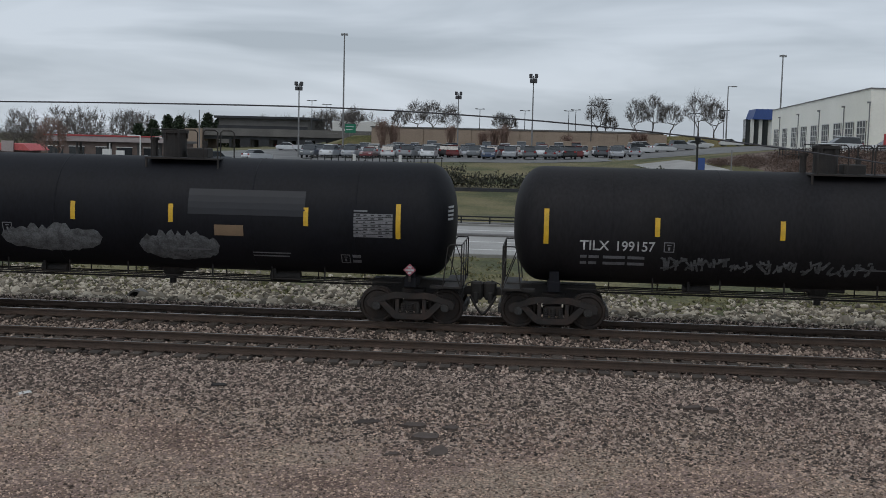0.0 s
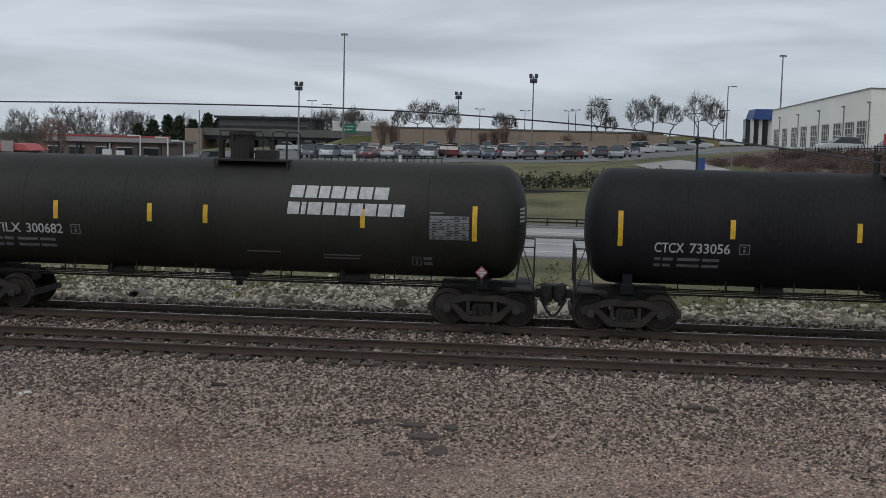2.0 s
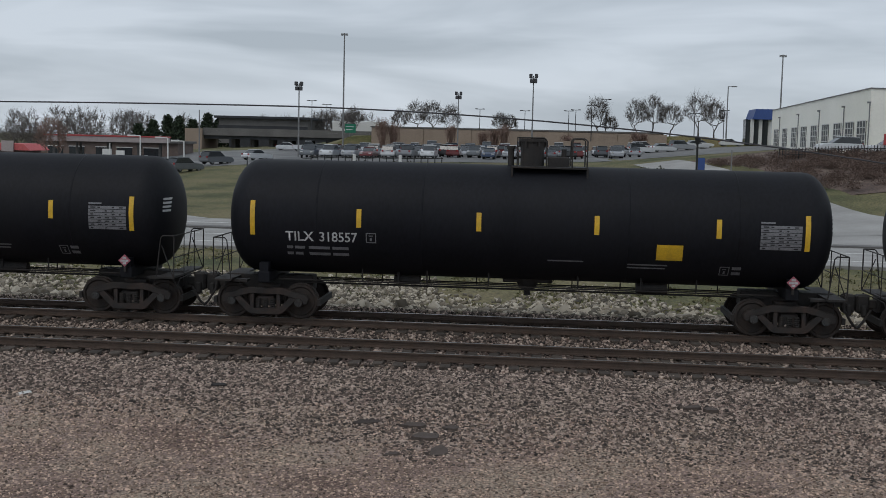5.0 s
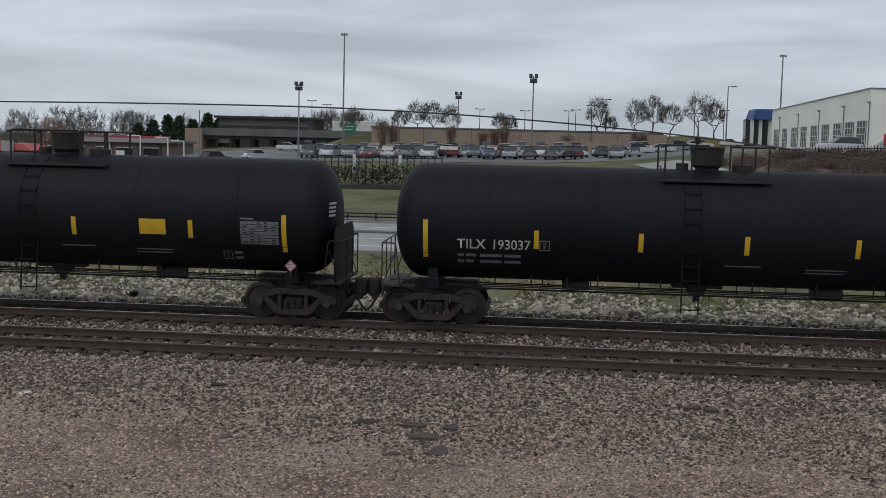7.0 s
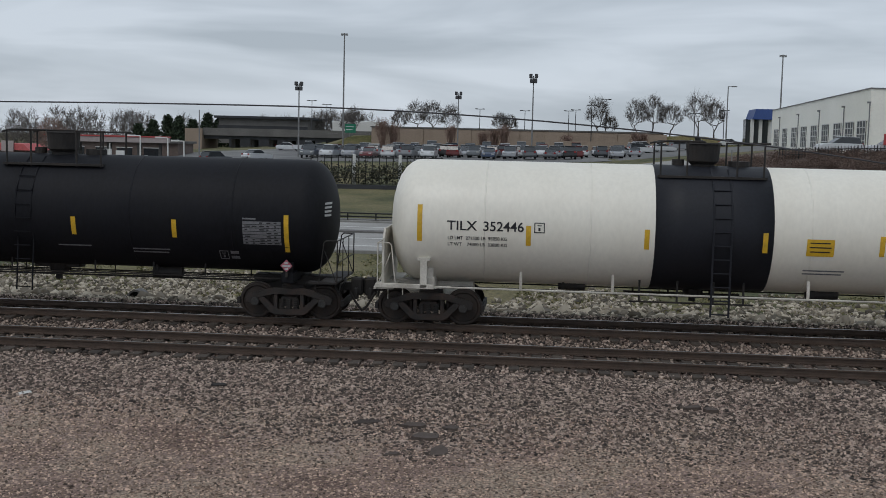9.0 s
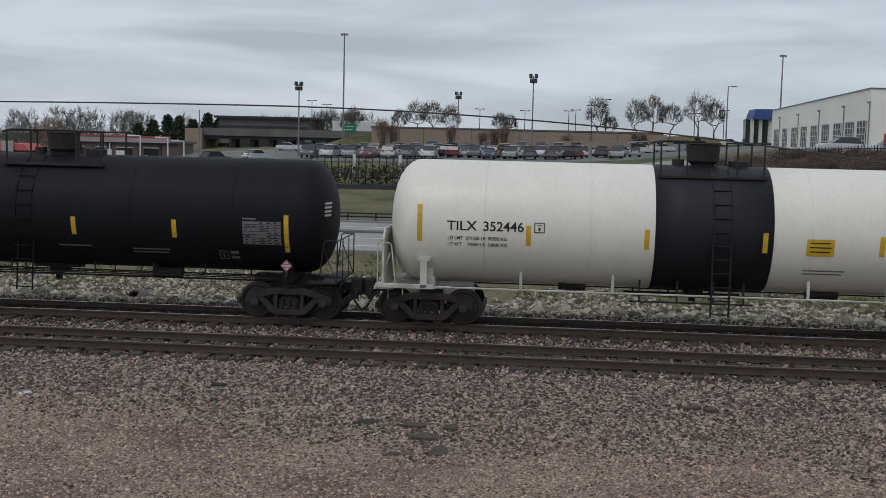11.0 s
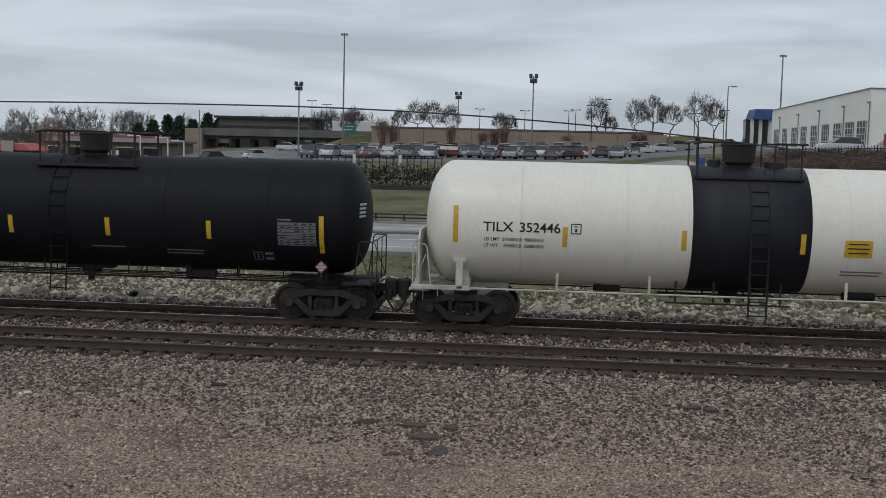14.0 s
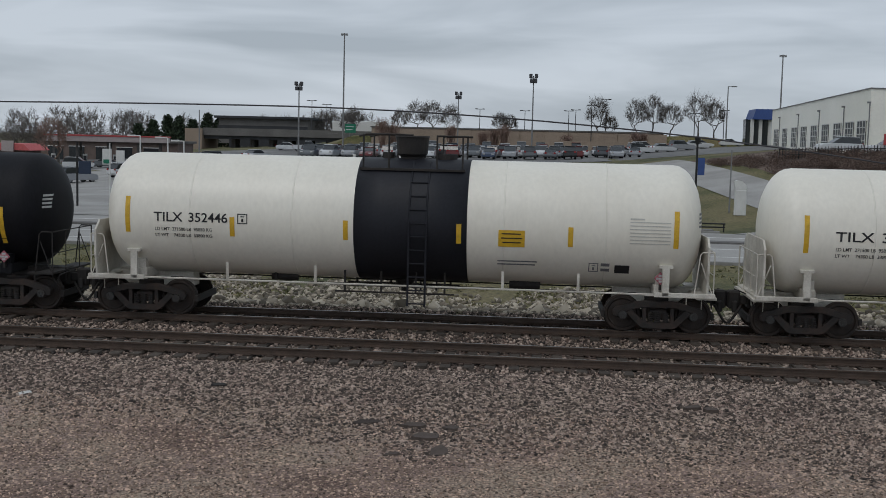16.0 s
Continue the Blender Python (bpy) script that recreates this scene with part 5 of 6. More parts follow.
rc = random.Random(21)
for row_y, x0, x1, stepx in ((156, -32, 8, 2.75), (164, -33, 11, 2.9), (172, -34, 14, 2.8), (180, -30, 14, 3.0), (190, -30, 14, 3.0), (204, -26, 8, 3.2)):
    x = x0
    while x < x1:
        if rc.random() < 0.86:
            put_car(rc.choice(("suv", "suv", "sedan", "pickup")), rc.choice((0, 0, 1, 1, 2, 2, 3, 4, 5)), x + rc.uniform(-0.2, 0.2), row_y + rc.uniform(-0.6, 0.6), rc.choice((90, -90)) + rc.uniform(-3, 3))
        x += stepx
for x, y, s, c, t in ((16.5, 196, "suv", 0, 20), (20.5, 199, "sedan", 0, 25), (24.2, 203, "suv", 1, 25), (18, 206, "suv", 0, 20), (13, 188, "sedan", 1, 20), (27.5, 210, "sedan", 0, 20),
                      (31.6, 126, "suv", 0, 186), (36.6, 125.5, "suv", 0, 187), (41.4, 126, "pickup", 0, 187), (31.0, 228, "sedan", 0, 0), (36.5, 227, "sedan", 0, 0),
                      (-46.5, 128, "sedan", 0, 60), (-49.5, 133, "suv", 0, 60), (-44.0, 138, "suv", 2, 60), (-47.0, 143, "sedan", 3, 60), (-43.5, 150, "suv", 2, 60), (-40.0, 158, "sedan", 0, 60), (-52.0, 124, "suv", 1, 62), (-55.5, 120, "suv", 0, 62),
                      (-70, 168, "suv", 0, 10), (-66, 170, "sedan", 2, 10), (-40.5, 196, "pickup", 0, 15), (-46, 205, "sedan", 0, 5), (-38.0, 182, "sedan", 2, 100)):
    put_car(s, c, x, y, t)

# ---- cream building with tall windows ----
bld = thing("commercial_building", "long cream building with a low pitched gable and tall windows", "building")
A, B = Vector((42.0, 216.0)), Vector((36.9, 134.0))
far = Vector((75.0, 141.0))
d2 = (B - A).normalized()
n2 = Vector((d2.y, -d2.x))
n2 = n2 if n2.x < 0 else -n2
z0, zt = 2.6, 12.1
bm = bmesh.new()
ngon_box(bm, [tuple(A), tuple(B), tuple(far), (80, 222)], z0, zt - 0.25)
part("wall", bm, M_CREAM, bld)
bm = bmesh.new()
ngon_box(bm, [(A.x - 0.12, A.y + 0.12), (B.x - 0.12, B.y - 0.15), (far.x + 0.12, far.y - 0.15), (80.2, 222.2)], zt - 0.24, zt - 0.12)
part("roof", bm, M_STEEL, bld, "grey metal roof edge")
turn = math.atan2(d2.y, d2.x)
for i, u in enumerate((6.7, 17.2, 27.3, 36.8, 46.0, 55.0, 63.6, 71.4, 78.4)):
    c = A + d2 * u
    m = Matrix.Translation((c.x, c.y, 0)) @ Matrix.Rotation(turn, 4, "Z")
    sgn = -1 if (m.to_3x3() @ Vector((0, 1, 0))).to_2d().dot(n2) < 0 else 1
    w = part("window", box(bmesh.new(), -2.3, 2.3, sgn * 0.02, sgn * 0.10, 5.25, 8.25, m), M_BGLASS, bld)
    bm = bmesh.new()
    for x in (-2.35, -0.8, 0.8, 2.35):
        box(bm, x - 0.06, x + 0.06, sgn * 0.10, sgn * 0.16, 5.2, 8.3, m)
    for z in (5.2, 5.98, 6.75, 7.53, 8.3):
        box(bm, -2.38, 2.38, sgn * 0.10, sgn * 0.155, z - 0.05, z + 0.05, m)
    part("frame", bm, M_WHITEP, w)
    if i % 2 == 0:
        part("downpipe", rod(bmesh.new(), m @ Vector((3.9, sgn * 0.1, 4.2)), m @ Vector((3.9, sgn * 0.1, 10.2)), 0.07), M_STEEL, bld)
        part("wall_lamp", box(bmesh.new(), 3.75, 4.05, sgn * 0.02, sgn * 0.4, 10.2, 10.4, m), M_STEEL, bld)
tagged(part("notice_board", box(bmesh.new(), 35.75, 36.65, 124.0, 124.2, 5.45, 6.65), M_RED_R), "small red sign board on a post", "sign")
part("post", box(bmesh.new(), 36.1, 36.25, 124.05, 124.15, 3.4, 5.45), M_STEEL, bpy.data.objects["notice_board"])

# dark railing along the top of the bank by that building
rl = thing("railing", "dark metal railing along the top of the bank", "railing")
for i in range(64):
    x = 24.0 + i * 0.333
    y = 119.0 + 0.0333 * i
    w = 0.05 if i % 6 == 0 else 0.022
    part("post" if i % 6 == 0 else "baluster", box(bmesh.new(), x - w, x + w, y - 0.05, y + 0.05, land(x, y) - 0.1, land(x, y) + 1.2), M_FENCE, rl)
for h in (0.6, 1.15):
    part("rail", rod(bmesh.new(), (24.0, 119.0, land(24, 119) + h), (45.0, 121.1, land(45, 121.1) + h), 0.04), M_FENCE, rl)

# blue-roofed showroom entrance
en = thing("showroom_canopy", "blue sloped canopy on pale columns beside the building", "canopy")
bm = bmesh.new()
prism(bm, [(40.6, 10.5), (45.0, 10.5), (45.0, 12.5), (41.2, 12.5)], 228, 236)
part("roof", bm, M_BLUE_R, en)
for x in (40.8, 42.4, 44.2):
    part("column", box(bmesh.new(), x - 0.3, x + 0.3, 229, 229.6, 5.5, 10.6), M_WHITEP, en)
part("glazing", box(bmesh.new(), 40.2, 45.0, 233, 236, 5.5, 10.6), M_GLASS, en)

# ---- tan retaining wall with panels ----
rw = thing("retaining_wall", "long tan concrete retaining wall behind the car park", "wall")
bm = box(bmesh.new(), -35.0, 24.0, 232.2, 233.0, 2.5, 7.25)
part("wall", bm, M_TAN, rw)
for i in range(12):
    x = -34 + i * 4.9
    part("panel", box(bmesh.new(), x, x + 4.75, 232.06, 232.19, 2.5, 7.1), M_TAN, rw)
part("coping", box(bmesh.new(), -35.2, 24.2, 232.0, 233.1, 7.26, 7.55), M_CONC, rw)
tagged(part("low_wall", box(bmesh.new(), -6.0, 26.0, 219.0, 219.6, 2.5, 5.4), M_TAN), "lower tan concrete wall", "wall")

# ---- road bridge at the left of the wall ----
br = thing("road_bridge", "grey concrete road bridge on dark piers", "bridge")
part("deck", box(bmesh.new(), -78, -35, 258, 270, 4.9, 6.0), M_CONC, br)
part("girder", box(bmesh.new(), -78, -35, 258.6, 269.4, 4.1, 4.88), M_DARKCONC, br)
part("parapet", box(bmesh.new(), -78, -35, 258.0, 258.4, 6.01, 6.6), M_CONC, br)
for x in (-72, -67.5, -63, -58.5, -54, -49.5, -45, -41):
    part("pier", box(bmesh.new(), x - 0.5, x + 0.5, 262, 266, 0.0, 4.1), M_CONC, br)
part("abutment", box(bmesh.new(), -82.0, -78.05, 257, 270, 0.0, 6.4), M_TAN, br)
part("back_wall", box(bmesh.new(), -78, -35, 280, 281, 0.0, 4.6), M_DARKCONC, br)
pk = thing("parking_garage", "low grey stepped concrete building behind the bridge", "building")
part("wall", box(bmesh.new(), -83, -60, 288, 310, 3.0, 9.4), M_CONC, pk)
part("roof", box(bmesh.new(), -84, -59, 287, 311, 9.4, 10.0), M_DARKCONC, pk)
part("band", box(bmesh.new(), -83.2, -59.8, 287.6, 287.95, 6.6, 7.6), M_DARKCONC, pk)
tagged(part("white_hall", box(bmesh.new(), -52, -41, 280, 300, 5.0, 9.2, bevel=0.1), M_WHITEP), "plain white hall behind the bridge", "building")

# ---- filling station ----
gs = thing("filling_station", "filling station with a red edged canopy and pumps", "filling station")
m = Matrix.Translation((-76.5, 190, 0.0)) @ Matrix.Rotation(radians(17), 4, "Z")
part("canopy", box(bmesh.new(), -7.5, 12.5, -6, 6, 3.30, 4.2, m, bevel=0.05), M_CANOPY, gs)
part("fascia", box(bmesh.new(), -7.6, 12.6, -6.1, 6.1, 4.21, 4.42, m), M_RED_R, gs, "red canopy trim")
for x in (-6.2, -2.5, 2.5, 7.5, 11.0):
    for y in (-3.2, 3.2):
        part("column", box(bmesh.new(), x - 0.2, x + 0.2, y - 0.2, y + 0.2, -1.0, 3.2, m), M_CONC, gs)
for x in (-6.3, -1.2, 3.7, 8.7):
    p_ = part("pump", box(bmesh.new(), x - 0.35, x + 0.35, -3.5, -2.9, -0.85, 1.2, m, bevel=0.04), M_WHITEP, gs)
    part("pump_face", box(bmesh.new(), x - 0.25, x + 0.25, -3.54, -3.51, 0.1, 0.9, m), M_DARKCONC, p_)
shop = thing("shop", "dull brown single-storey shop behind the pumps", "shop")
part("wall", box(bmesh.new(), -92, -66, 203, 212, -1.0, 3.2), M_BRICK, shop)
part("roof", box(bmesh.new(), -92.5, -65.5, 202.4, 212.5, 3.2, 3.6), M_CONC, shop)
for x in (-89, -85, -80, -76, -71):
    w = part("window", box(bmesh.new(), x - 1.4, x + 1.4, 202.85, 202.99, -0.2, 2.2), M_GLASS, shop)
    part("frame", box(bmesh.new(), x - 1.5, x + 1.5, 202.88, 202.97, 2.2, 2.35), M_WHITEP, w)
pb = thing("price_sign", "white price board with green figures panel", "sign")
part("board", box(bmesh.new(), -66.4, -65.0, 168.0, 168.3, 0.0, 2.4, bevel=0.03), M_WHITEP, pb)
part("green_panel", box(bmesh.new(), -66.2, -65.2, 167.93, 167.99, 0.2, 0.8), M_GREEN, pb)
part("board", box(bmesh.new(), -64.3, -63.0, 168.0, 168.3, 0.4, 2.2, bevel=0.03), M_WHITEP, pb)
aw = thing("restaurant", "low building with a faded red awning roof", "building")
part("wall", box(bmesh.new(), -92, -77.6, 166, 171.5, -1.0, 2.2), M_BRICK, aw)
bm = bmesh.new()
prism(bm, [(-93, 1.9), (-76.4, 1.9), (-77.4, 2.9), (-92, 2.9)], 165.0, 172.0)
part("roof", bm, M_PINK_R, aw)
part("sign_panel", box(bmesh.new(), -80.6, -78.8, 164.6, 164.95, 1.7, 3.3), M_CANOPY, aw)

# ---- poles, lamps, signs ----
def lamp_pole(x, y, ztop, heads="cluster", r=0.13, material=None, label="grey steel floodlight pole over the car park", arm=1):
    material = material or M_STEEL
    t = thing("light_pole", label, "light pole", "light poles")
    zb = land(x, y) - 0.1
    part("pole", rod(bmesh.new(), (x, y, zb), (x, y, ztop), r, r * 0.6, seg=10), material, t)
    if heads == "cluster":
        part("crossbar", rod(bmesh.new(), (x - 0.5, y, ztop - 0.35), (x + 0.5, y, ztop - 0.35), 0.06), material, t)
        for dx, dz in ((-0.40, 0.0), (0.40, 0.0), (-0.30, -0.72), (0.30, -0.72)):
            bm = box(bmesh.new(), x + dx - 0.23, x + dx + 0.23, y - 0.45, y + 0.1, ztop + dz - 0.35, ztop + dz + 0.25, bevel=0.06)
            part("floodlight", bm, M_POLEDARK, t)
    elif heads == "tee":
        part("crossbar", rod(bmesh.new(), (x - 0.9, y, ztop), (x + 0.9, y, ztop), 0.06), material, t)
        for dx in (-0.8, 0.8):
            part("lamp_head", box(bmesh.new(), x + dx - 0.28, x + dx + 0.28, y - 0.22, y + 0.22, ztop - 0.04, ztop + 0.13, bevel=0.03), M_POLEDARK, t)
    elif heads == "arm":
        part("arm", rod(bmesh.new(), (x, y, ztop - 0.05), (x + arm * 1.6, y, ztop), 0.07), material, t)
        part("lamp_head", box(bmesh.new(), x + arm * 0.7, x + arm * 1.7, y - 0.25, y + 0.25, ztop - 0.12, ztop + 0.10, bevel=0.03), material, t)
    elif heads == "mast":
        part("ring", rod(bmesh.new(), (x - 0.6, y, ztop - 0.2), (x + 0.6, y, ztop - 0.2), 0.12), material, t)
        for dx in (-0.5, 0.0, 0.5):
            part("lamp_head", box(bmesh.new(), x + dx - 0.18, x + dx + 0.18, y - 0.2, y + 0.2, ztop - 0.5, ztop - 0.1), material, t)
    return t


lamp_pole(-36.7, 170, 12.9)
lamp_pole(-1.6, 165, 14.4)
lamp_pole(-14.9, 200, 13.2)
lamp_pole(-40.5, 230, 26.0, "mast", 0.2, label="tall thin highway lighting mast")
lamp_pole(48.2, 240, 24.0, "mast", 0.2, label="tall thin highway lighting mast")
lamp_pole(35.8, 229, 16.8, "arm", 0.16)
for x, y, z, h in ((-53.5, 262, 13.4, "tee"), (-50.0, 262, 12.6, "tee"), (-13.6, 245, 11.8, "tee"), (-3.9, 240, 11.5, "tee"), (5.3, 245, 11.8, "tee"), (6.9, 250, 12.2, "tee"), (9.6, 232, 12.6, "tee"), (12.8, 240, 14.2, "tee"), (38.5, 250, 12.8, "tee"), (30.5, 236, 11.6, "tee")):
    lamp_pole(x, y, z, h, 0.10, M_POLEDARK, "dark twin-headed street lamp")
for x, y, z in ((-54.0, 150, 4.55), (-50.2, 150, 4.35), (-46.7, 146, 4.0), (-77.0, 150, 4.0)):
    lamp_pole(x, y, z, "arm", 0.13, M_WHITEP, "white painted filling station lamp post", arm=-1)
lamp_pole(-52.0, 170, 8.6, "none", 0.12, M_STEEL, "plain grey steel pole by the street")
sg = thing("road_sign", "green highway direction sign on a gantry post", "sign")
part("post", rod(bmesh.new(), (-40.9, 240, 2.5), (-40.9, 240, 8.3), 0.12), M_STEEL, sg)
part("panel", box(bmesh.new(), -41.8, -39.5, 239.7, 239.86, 6.1, 7.95, bevel=0.03), M_GREEN, sg)
part("lettering_bar", box(bmesh.new(), -41.5, -39.9, 239.62, 239.69, 7.3, 7.42), M_WHITEP, sg)
part("lettering_bar", box(bmesh.new(), -41.5, -40.2, 239.62, 239.69, 6.7, 6.82), M_WHITEP, sg)

# street lamp with a banner, thin pole, white pillar, signal post
sl = thing("street_lamp", "black lantern street lamp with a blue banner", "street lamp")
part("pole", rod(bmesh.new(), (12.6, 95, land(12.6, 95) - 0.1), (12.6, 95, 5.3), 0.09), M_FENCE, sl)
part("lantern", rod(rod(bmesh.new(), (12.6, 95, 5.0), (12.6, 95, 5.55), 0.16, 0.26), (12.6, 95, 5.55), (12.6, 95, 5.7), 0.28, 0.05), M_FENCE, sl)
part("banner", box(bmesh.new(), 12.7, 13.25, 94.98, 95.02, 2.5, 3.9), M_BLUE_R, sl)
lamp_pole(14.9, 92, 4.6, "none", 0.07, M_STEEL, "thin grey steel post beside the driveway")
pil = thing("wrapped_sign_pillar", "white wrapped sign pillar with a rounded top on the grass island", "sign")
bm = box(bmesh.new(), 14.95, 15.85, 89.8, 90.3, land(15.4, 90) - 0.05, 1.6, bevel=0.1)
prism(bm, [(14.98, 1.55), (15.82, 1.55), (15.75, 1.95), (15.5, 2.2), (15.1, 2.3), (14.9, 2.2), (14.9, 1.9)], 89.82, 90.28)
part("pillar", bm, M_WHITEP, pil)
sp = thing("signal_post", "dark post with a navy sign panel at the street corner", "sign")
M_NAVY = mat("navy_sign_panel", (0.014, 0.026, 0.055), 0.5, vary=0.15, bump=0.0)
part("post", rod(bmesh.new(), (-36.0, 86, -1.1), (-36.0, 86, 2.9), 0.09), M_FENCE, sp)
part("sign_panel", box(bmesh.new(), -35.88, -34.9, 85.95, 86.05, 1.55, 2.55, bevel=0.015), M_NAVY, sp)
lamp_pole(-32.6, 84, 4.0, "none", 0.06, M_WHITEP, "thin pale post at the street corner")
lamp_pole(-26.2, 100, 3.0, "none", 0.07, M_POLEDARK, "short dark post beside the street")

# iron fence, hedge and pale posts above the grass slope
fy = 118.0
fz = lambda x: land(x, fy)
ff = thing("iron_fence", "dark iron fence with two pale pillars above the grass slope", "fence")
for i in range(20):
    x = -24 + i * 0.72
    part("post", box(bmesh.new(), x - 0.045, x + 0.045, fy - 0.6, fy - 0.5, fz(x) - 0.1, fz(x) + 2.9), M_FENCE, ff)
for h in (0.55, 2.7):
    part("rail", rod(bmesh.new(), (-24.2, fy - 0.55, fz(-24.2) + h), (-10.2, fy - 0.55, fz(-10.2) + h), 0.05), M_FENCE, ff)
for x in (-19.4, -14.6):
    part("pillar", box(bmesh.new(), x - 0.16, x + 0.16, fy - 1.0, fy - 0.68, fz(x) - 0.1, fz(x) + 3.0, bevel=0.03), M_WHITEP, ff)
strip2 = part("garden_wall", ngon_box(bmesh.new(), [(-25, 112.0), (12, 112.0), (12, 112.5), (-25, 112.5)], -0.2, land(-10, 112.2) + 0.35), M_DARKCONC)
tagged(strip2, "low dark garden wall at the top of the grass", "wall", kind="structure")

# ---- plants ----
def tree_mesh(seed, h, wide=0.25, sprays=240, twigs=5, thin=0.02, low=0.16, material=None):
    """Bare tree: a tapered trunk that forks low into rising limbs, which divide until fine twigs fill a rounded, uneven crown."""
    rg = np.random.default_rng(seed)
    mid, up = h * (1 + low) / 2, h * (1 - low) / 2
    nodes = [np.array((0.0, 0.0, -0.3)), np.array((rg.normal() * 0.01 * h, rg.normal() * 0.01 * h, h * low * 0.6)), np.array((rg.normal() * 0.02 * h, rg.normal() * 0.02 * h, h * low * 1.15))]
    parent = [-1, 0, 1]
    lobes = rg.normal(size=(7, 3))
    lobes /= np.linalg.norm(lobes, axis=1)[:, None]
    tips = []
    for _ in range(sprays):
        d = rg.normal(size=3)
        d /= np.linalg.norm(d)
        reach = (0.42 + 0.58 * rg.random() ** 0.5) * (0.80 + 0.22 * max(0.0, float((lobes @ d).max()) - 0.4) / 0.6)
        if d[2] < -0.45:
            continue
        tips.append(np.array((d[0] * wide * h, d[1] * wide * h, d[2] * up)) * reach + (0, 0, mid))
    tips.sort(key=lambda q: float(np.linalg.norm(q - nodes[2])))
    ends = []
    for q in tips:
        cloud = np.array(nodes)
        gap = np.linalg.norm(cloud - q, axis=1) + 1.3 * np.maximum(0.0, cloud[:, 2] - q[2] + 0.10 * h) + 0.22 * np.linalg.norm(cloud[:, :2], axis=1)
        gap[:2] += h
        k = int(gap.argmin())
        start = nodes[k]
        span = q - start
        size = float(np.linalg.norm(span))
        n = 3 if size > 0.12 * h else 2
        for i in range(1, n + 1):
            u = i / n
            # limbs set off outwards, then bend upwards
            sag = np.array((0, 0, -0.10 * size * math.sin(math.pi * u)))
            nodes.append(start + span * u + sag + (rg.normal(size=3) * 0.02 * size if i < n else 0))
            parent.append(k)
            k = len(nodes) - 1
        ends.append(k)
    load = [0.0] * len(nodes)
    for k in ends:
        while k >= 0:
            load[k] += 1
            k = parent[k]
    verts, faces = [], []

    def tube(a, b, r1, r2, n):
        d = Vector(b) - Vector(a)
        if d.length < 1e-5:
            return
        d.normalize()
        side = d.orthogonal().normalized()
        over = d.cross(side)
        base = len(verts)
        for c, r in ((Vector(a), r1), (Vector(b), r2)):
            for i in range(n):
                t = 2 * math.pi * i / n
                verts.append(tuple(c + (side * math.cos(t) + over * math.sin(t)) * r))
        for i in range(n):
            j = (i + 1) % n
            faces.append((base + i, base + j, base + n + j, base + n + i))

    girth = h * 0.017 / max(load[0], 1.0) ** 0.6
    radius = [max(thin, girth * w ** 0.6) for w in load]
    for k in range(1, len(nodes)):
        tube(nodes[parent[k]], nodes[k], radius[parent[k]] if load[parent[k]] < 3 * load[k] else radius[k] * 1.15, radius[k], 6 if load[k] > 12 else 3)
    for k in ends + [k for k in range(3, len(nodes), 2) if load[k] < 9]:
        out = nodes[k] - np.array((0, 0, mid - 0.25 * h))
        out = out / (np.linalg.norm(out) + 1e-6)
        for _ in range(twigs):
            d = out * 0.8 + rg.normal(size=3) * 0.55 + (0, 0, 0.15)
            m = nodes[k] + d * h * rg.uniform(0.025, 0.05)
            tube(nodes[k], m, thin * 0.8, thin * 0.65, 3)
            tube(m, m + (d + rg.normal(size=3) * 0.4) * h * rg.uniform(0.015, 0.045), thin * 0.65, thin * 0.35, 3)
    me = bpy.data.meshes.new("crown")
    me.from_pydata(verts, [], faces)
    me.materials.append(material or M_TWIG)
    return me


def bare_tree(x, y, h, seed, spread=0.25, label="tall bare leafless tree", z=None, material=None):
    t = thing("tree", label, "tree", "bare trees")
    zz = land(x, y) if z is None else z
    t.matrix_world = pose(x, y, zz)
    crown = new("crown", tree_mesh(seed, h, spread, material=material))
    crown.parent = t
    part("trunk", rod(bmesh.new(), (0, 0, -0.3), (0, 0, h * 0.10), h * 0.022, h * 0.016, seg=8), M_BARK, t)
    return t


for i, (x, y, h) in enumerate(((-31.5, 250, 9.0), (-28.5, 256, 10.5), (-24.5, 250, 10.5), (-20.5, 253, 10.0), (-9.5, 250, 8.6), (-7.4, 256, 8.2), (11.8, 250, 12.0), (14.6, 254, 9.0), (20.0, 250, 11.4), (23.6, 252, 12.2), (27.4, 252, 11.0), (33.2, 250, 12.6), (36.8, 252, 11.8), (-47.5, 275, 9.0), (-58.5, 300, 12.0), (-43.5, 262, 9.5))):
    bare_tree(x, y, h * 1.22 - (5.8 if x > 5 else 5.0), 40 + i, 0.31 + 0.025 * (i % 3))
def fan_shrub(x, y, h, seed):
    """Upright shrub: many thin stems that fan out from the ground and fork near their tips."""
    rr = random.Random(seed)
    bm = bmesh.new()
    for i in range(70):
        lean = Vector((rr.gauss(0, 0.17), rr.gauss(0, 0.17), 1))
        foot = Vector((rr.uniform(-0.5, 0.5), rr.uniform(-0.5, 0.5), -0.1))
        mid = foot + lean * h * rr.uniform(0.4, 0.6)
        path_rod(bm, [foot, mid], 0.035, 3)
        for k in range(3):
            tip = mid + Vector((rr.gauss(0, 0.28), rr.gauss(0, 0.28), 1)) * h * rr.uniform(0.22, 0.46)
            path_rod(bm, [mid, tip], 0.022, 3)
    ob = part("shrub", bm, M_RTWIG)
    ob.matrix_world = pose(x, y, land(x, y))
    return tagged(ob, "upright reddish bare shrub before the tan wall", "shrub", "shrubs by the wall")


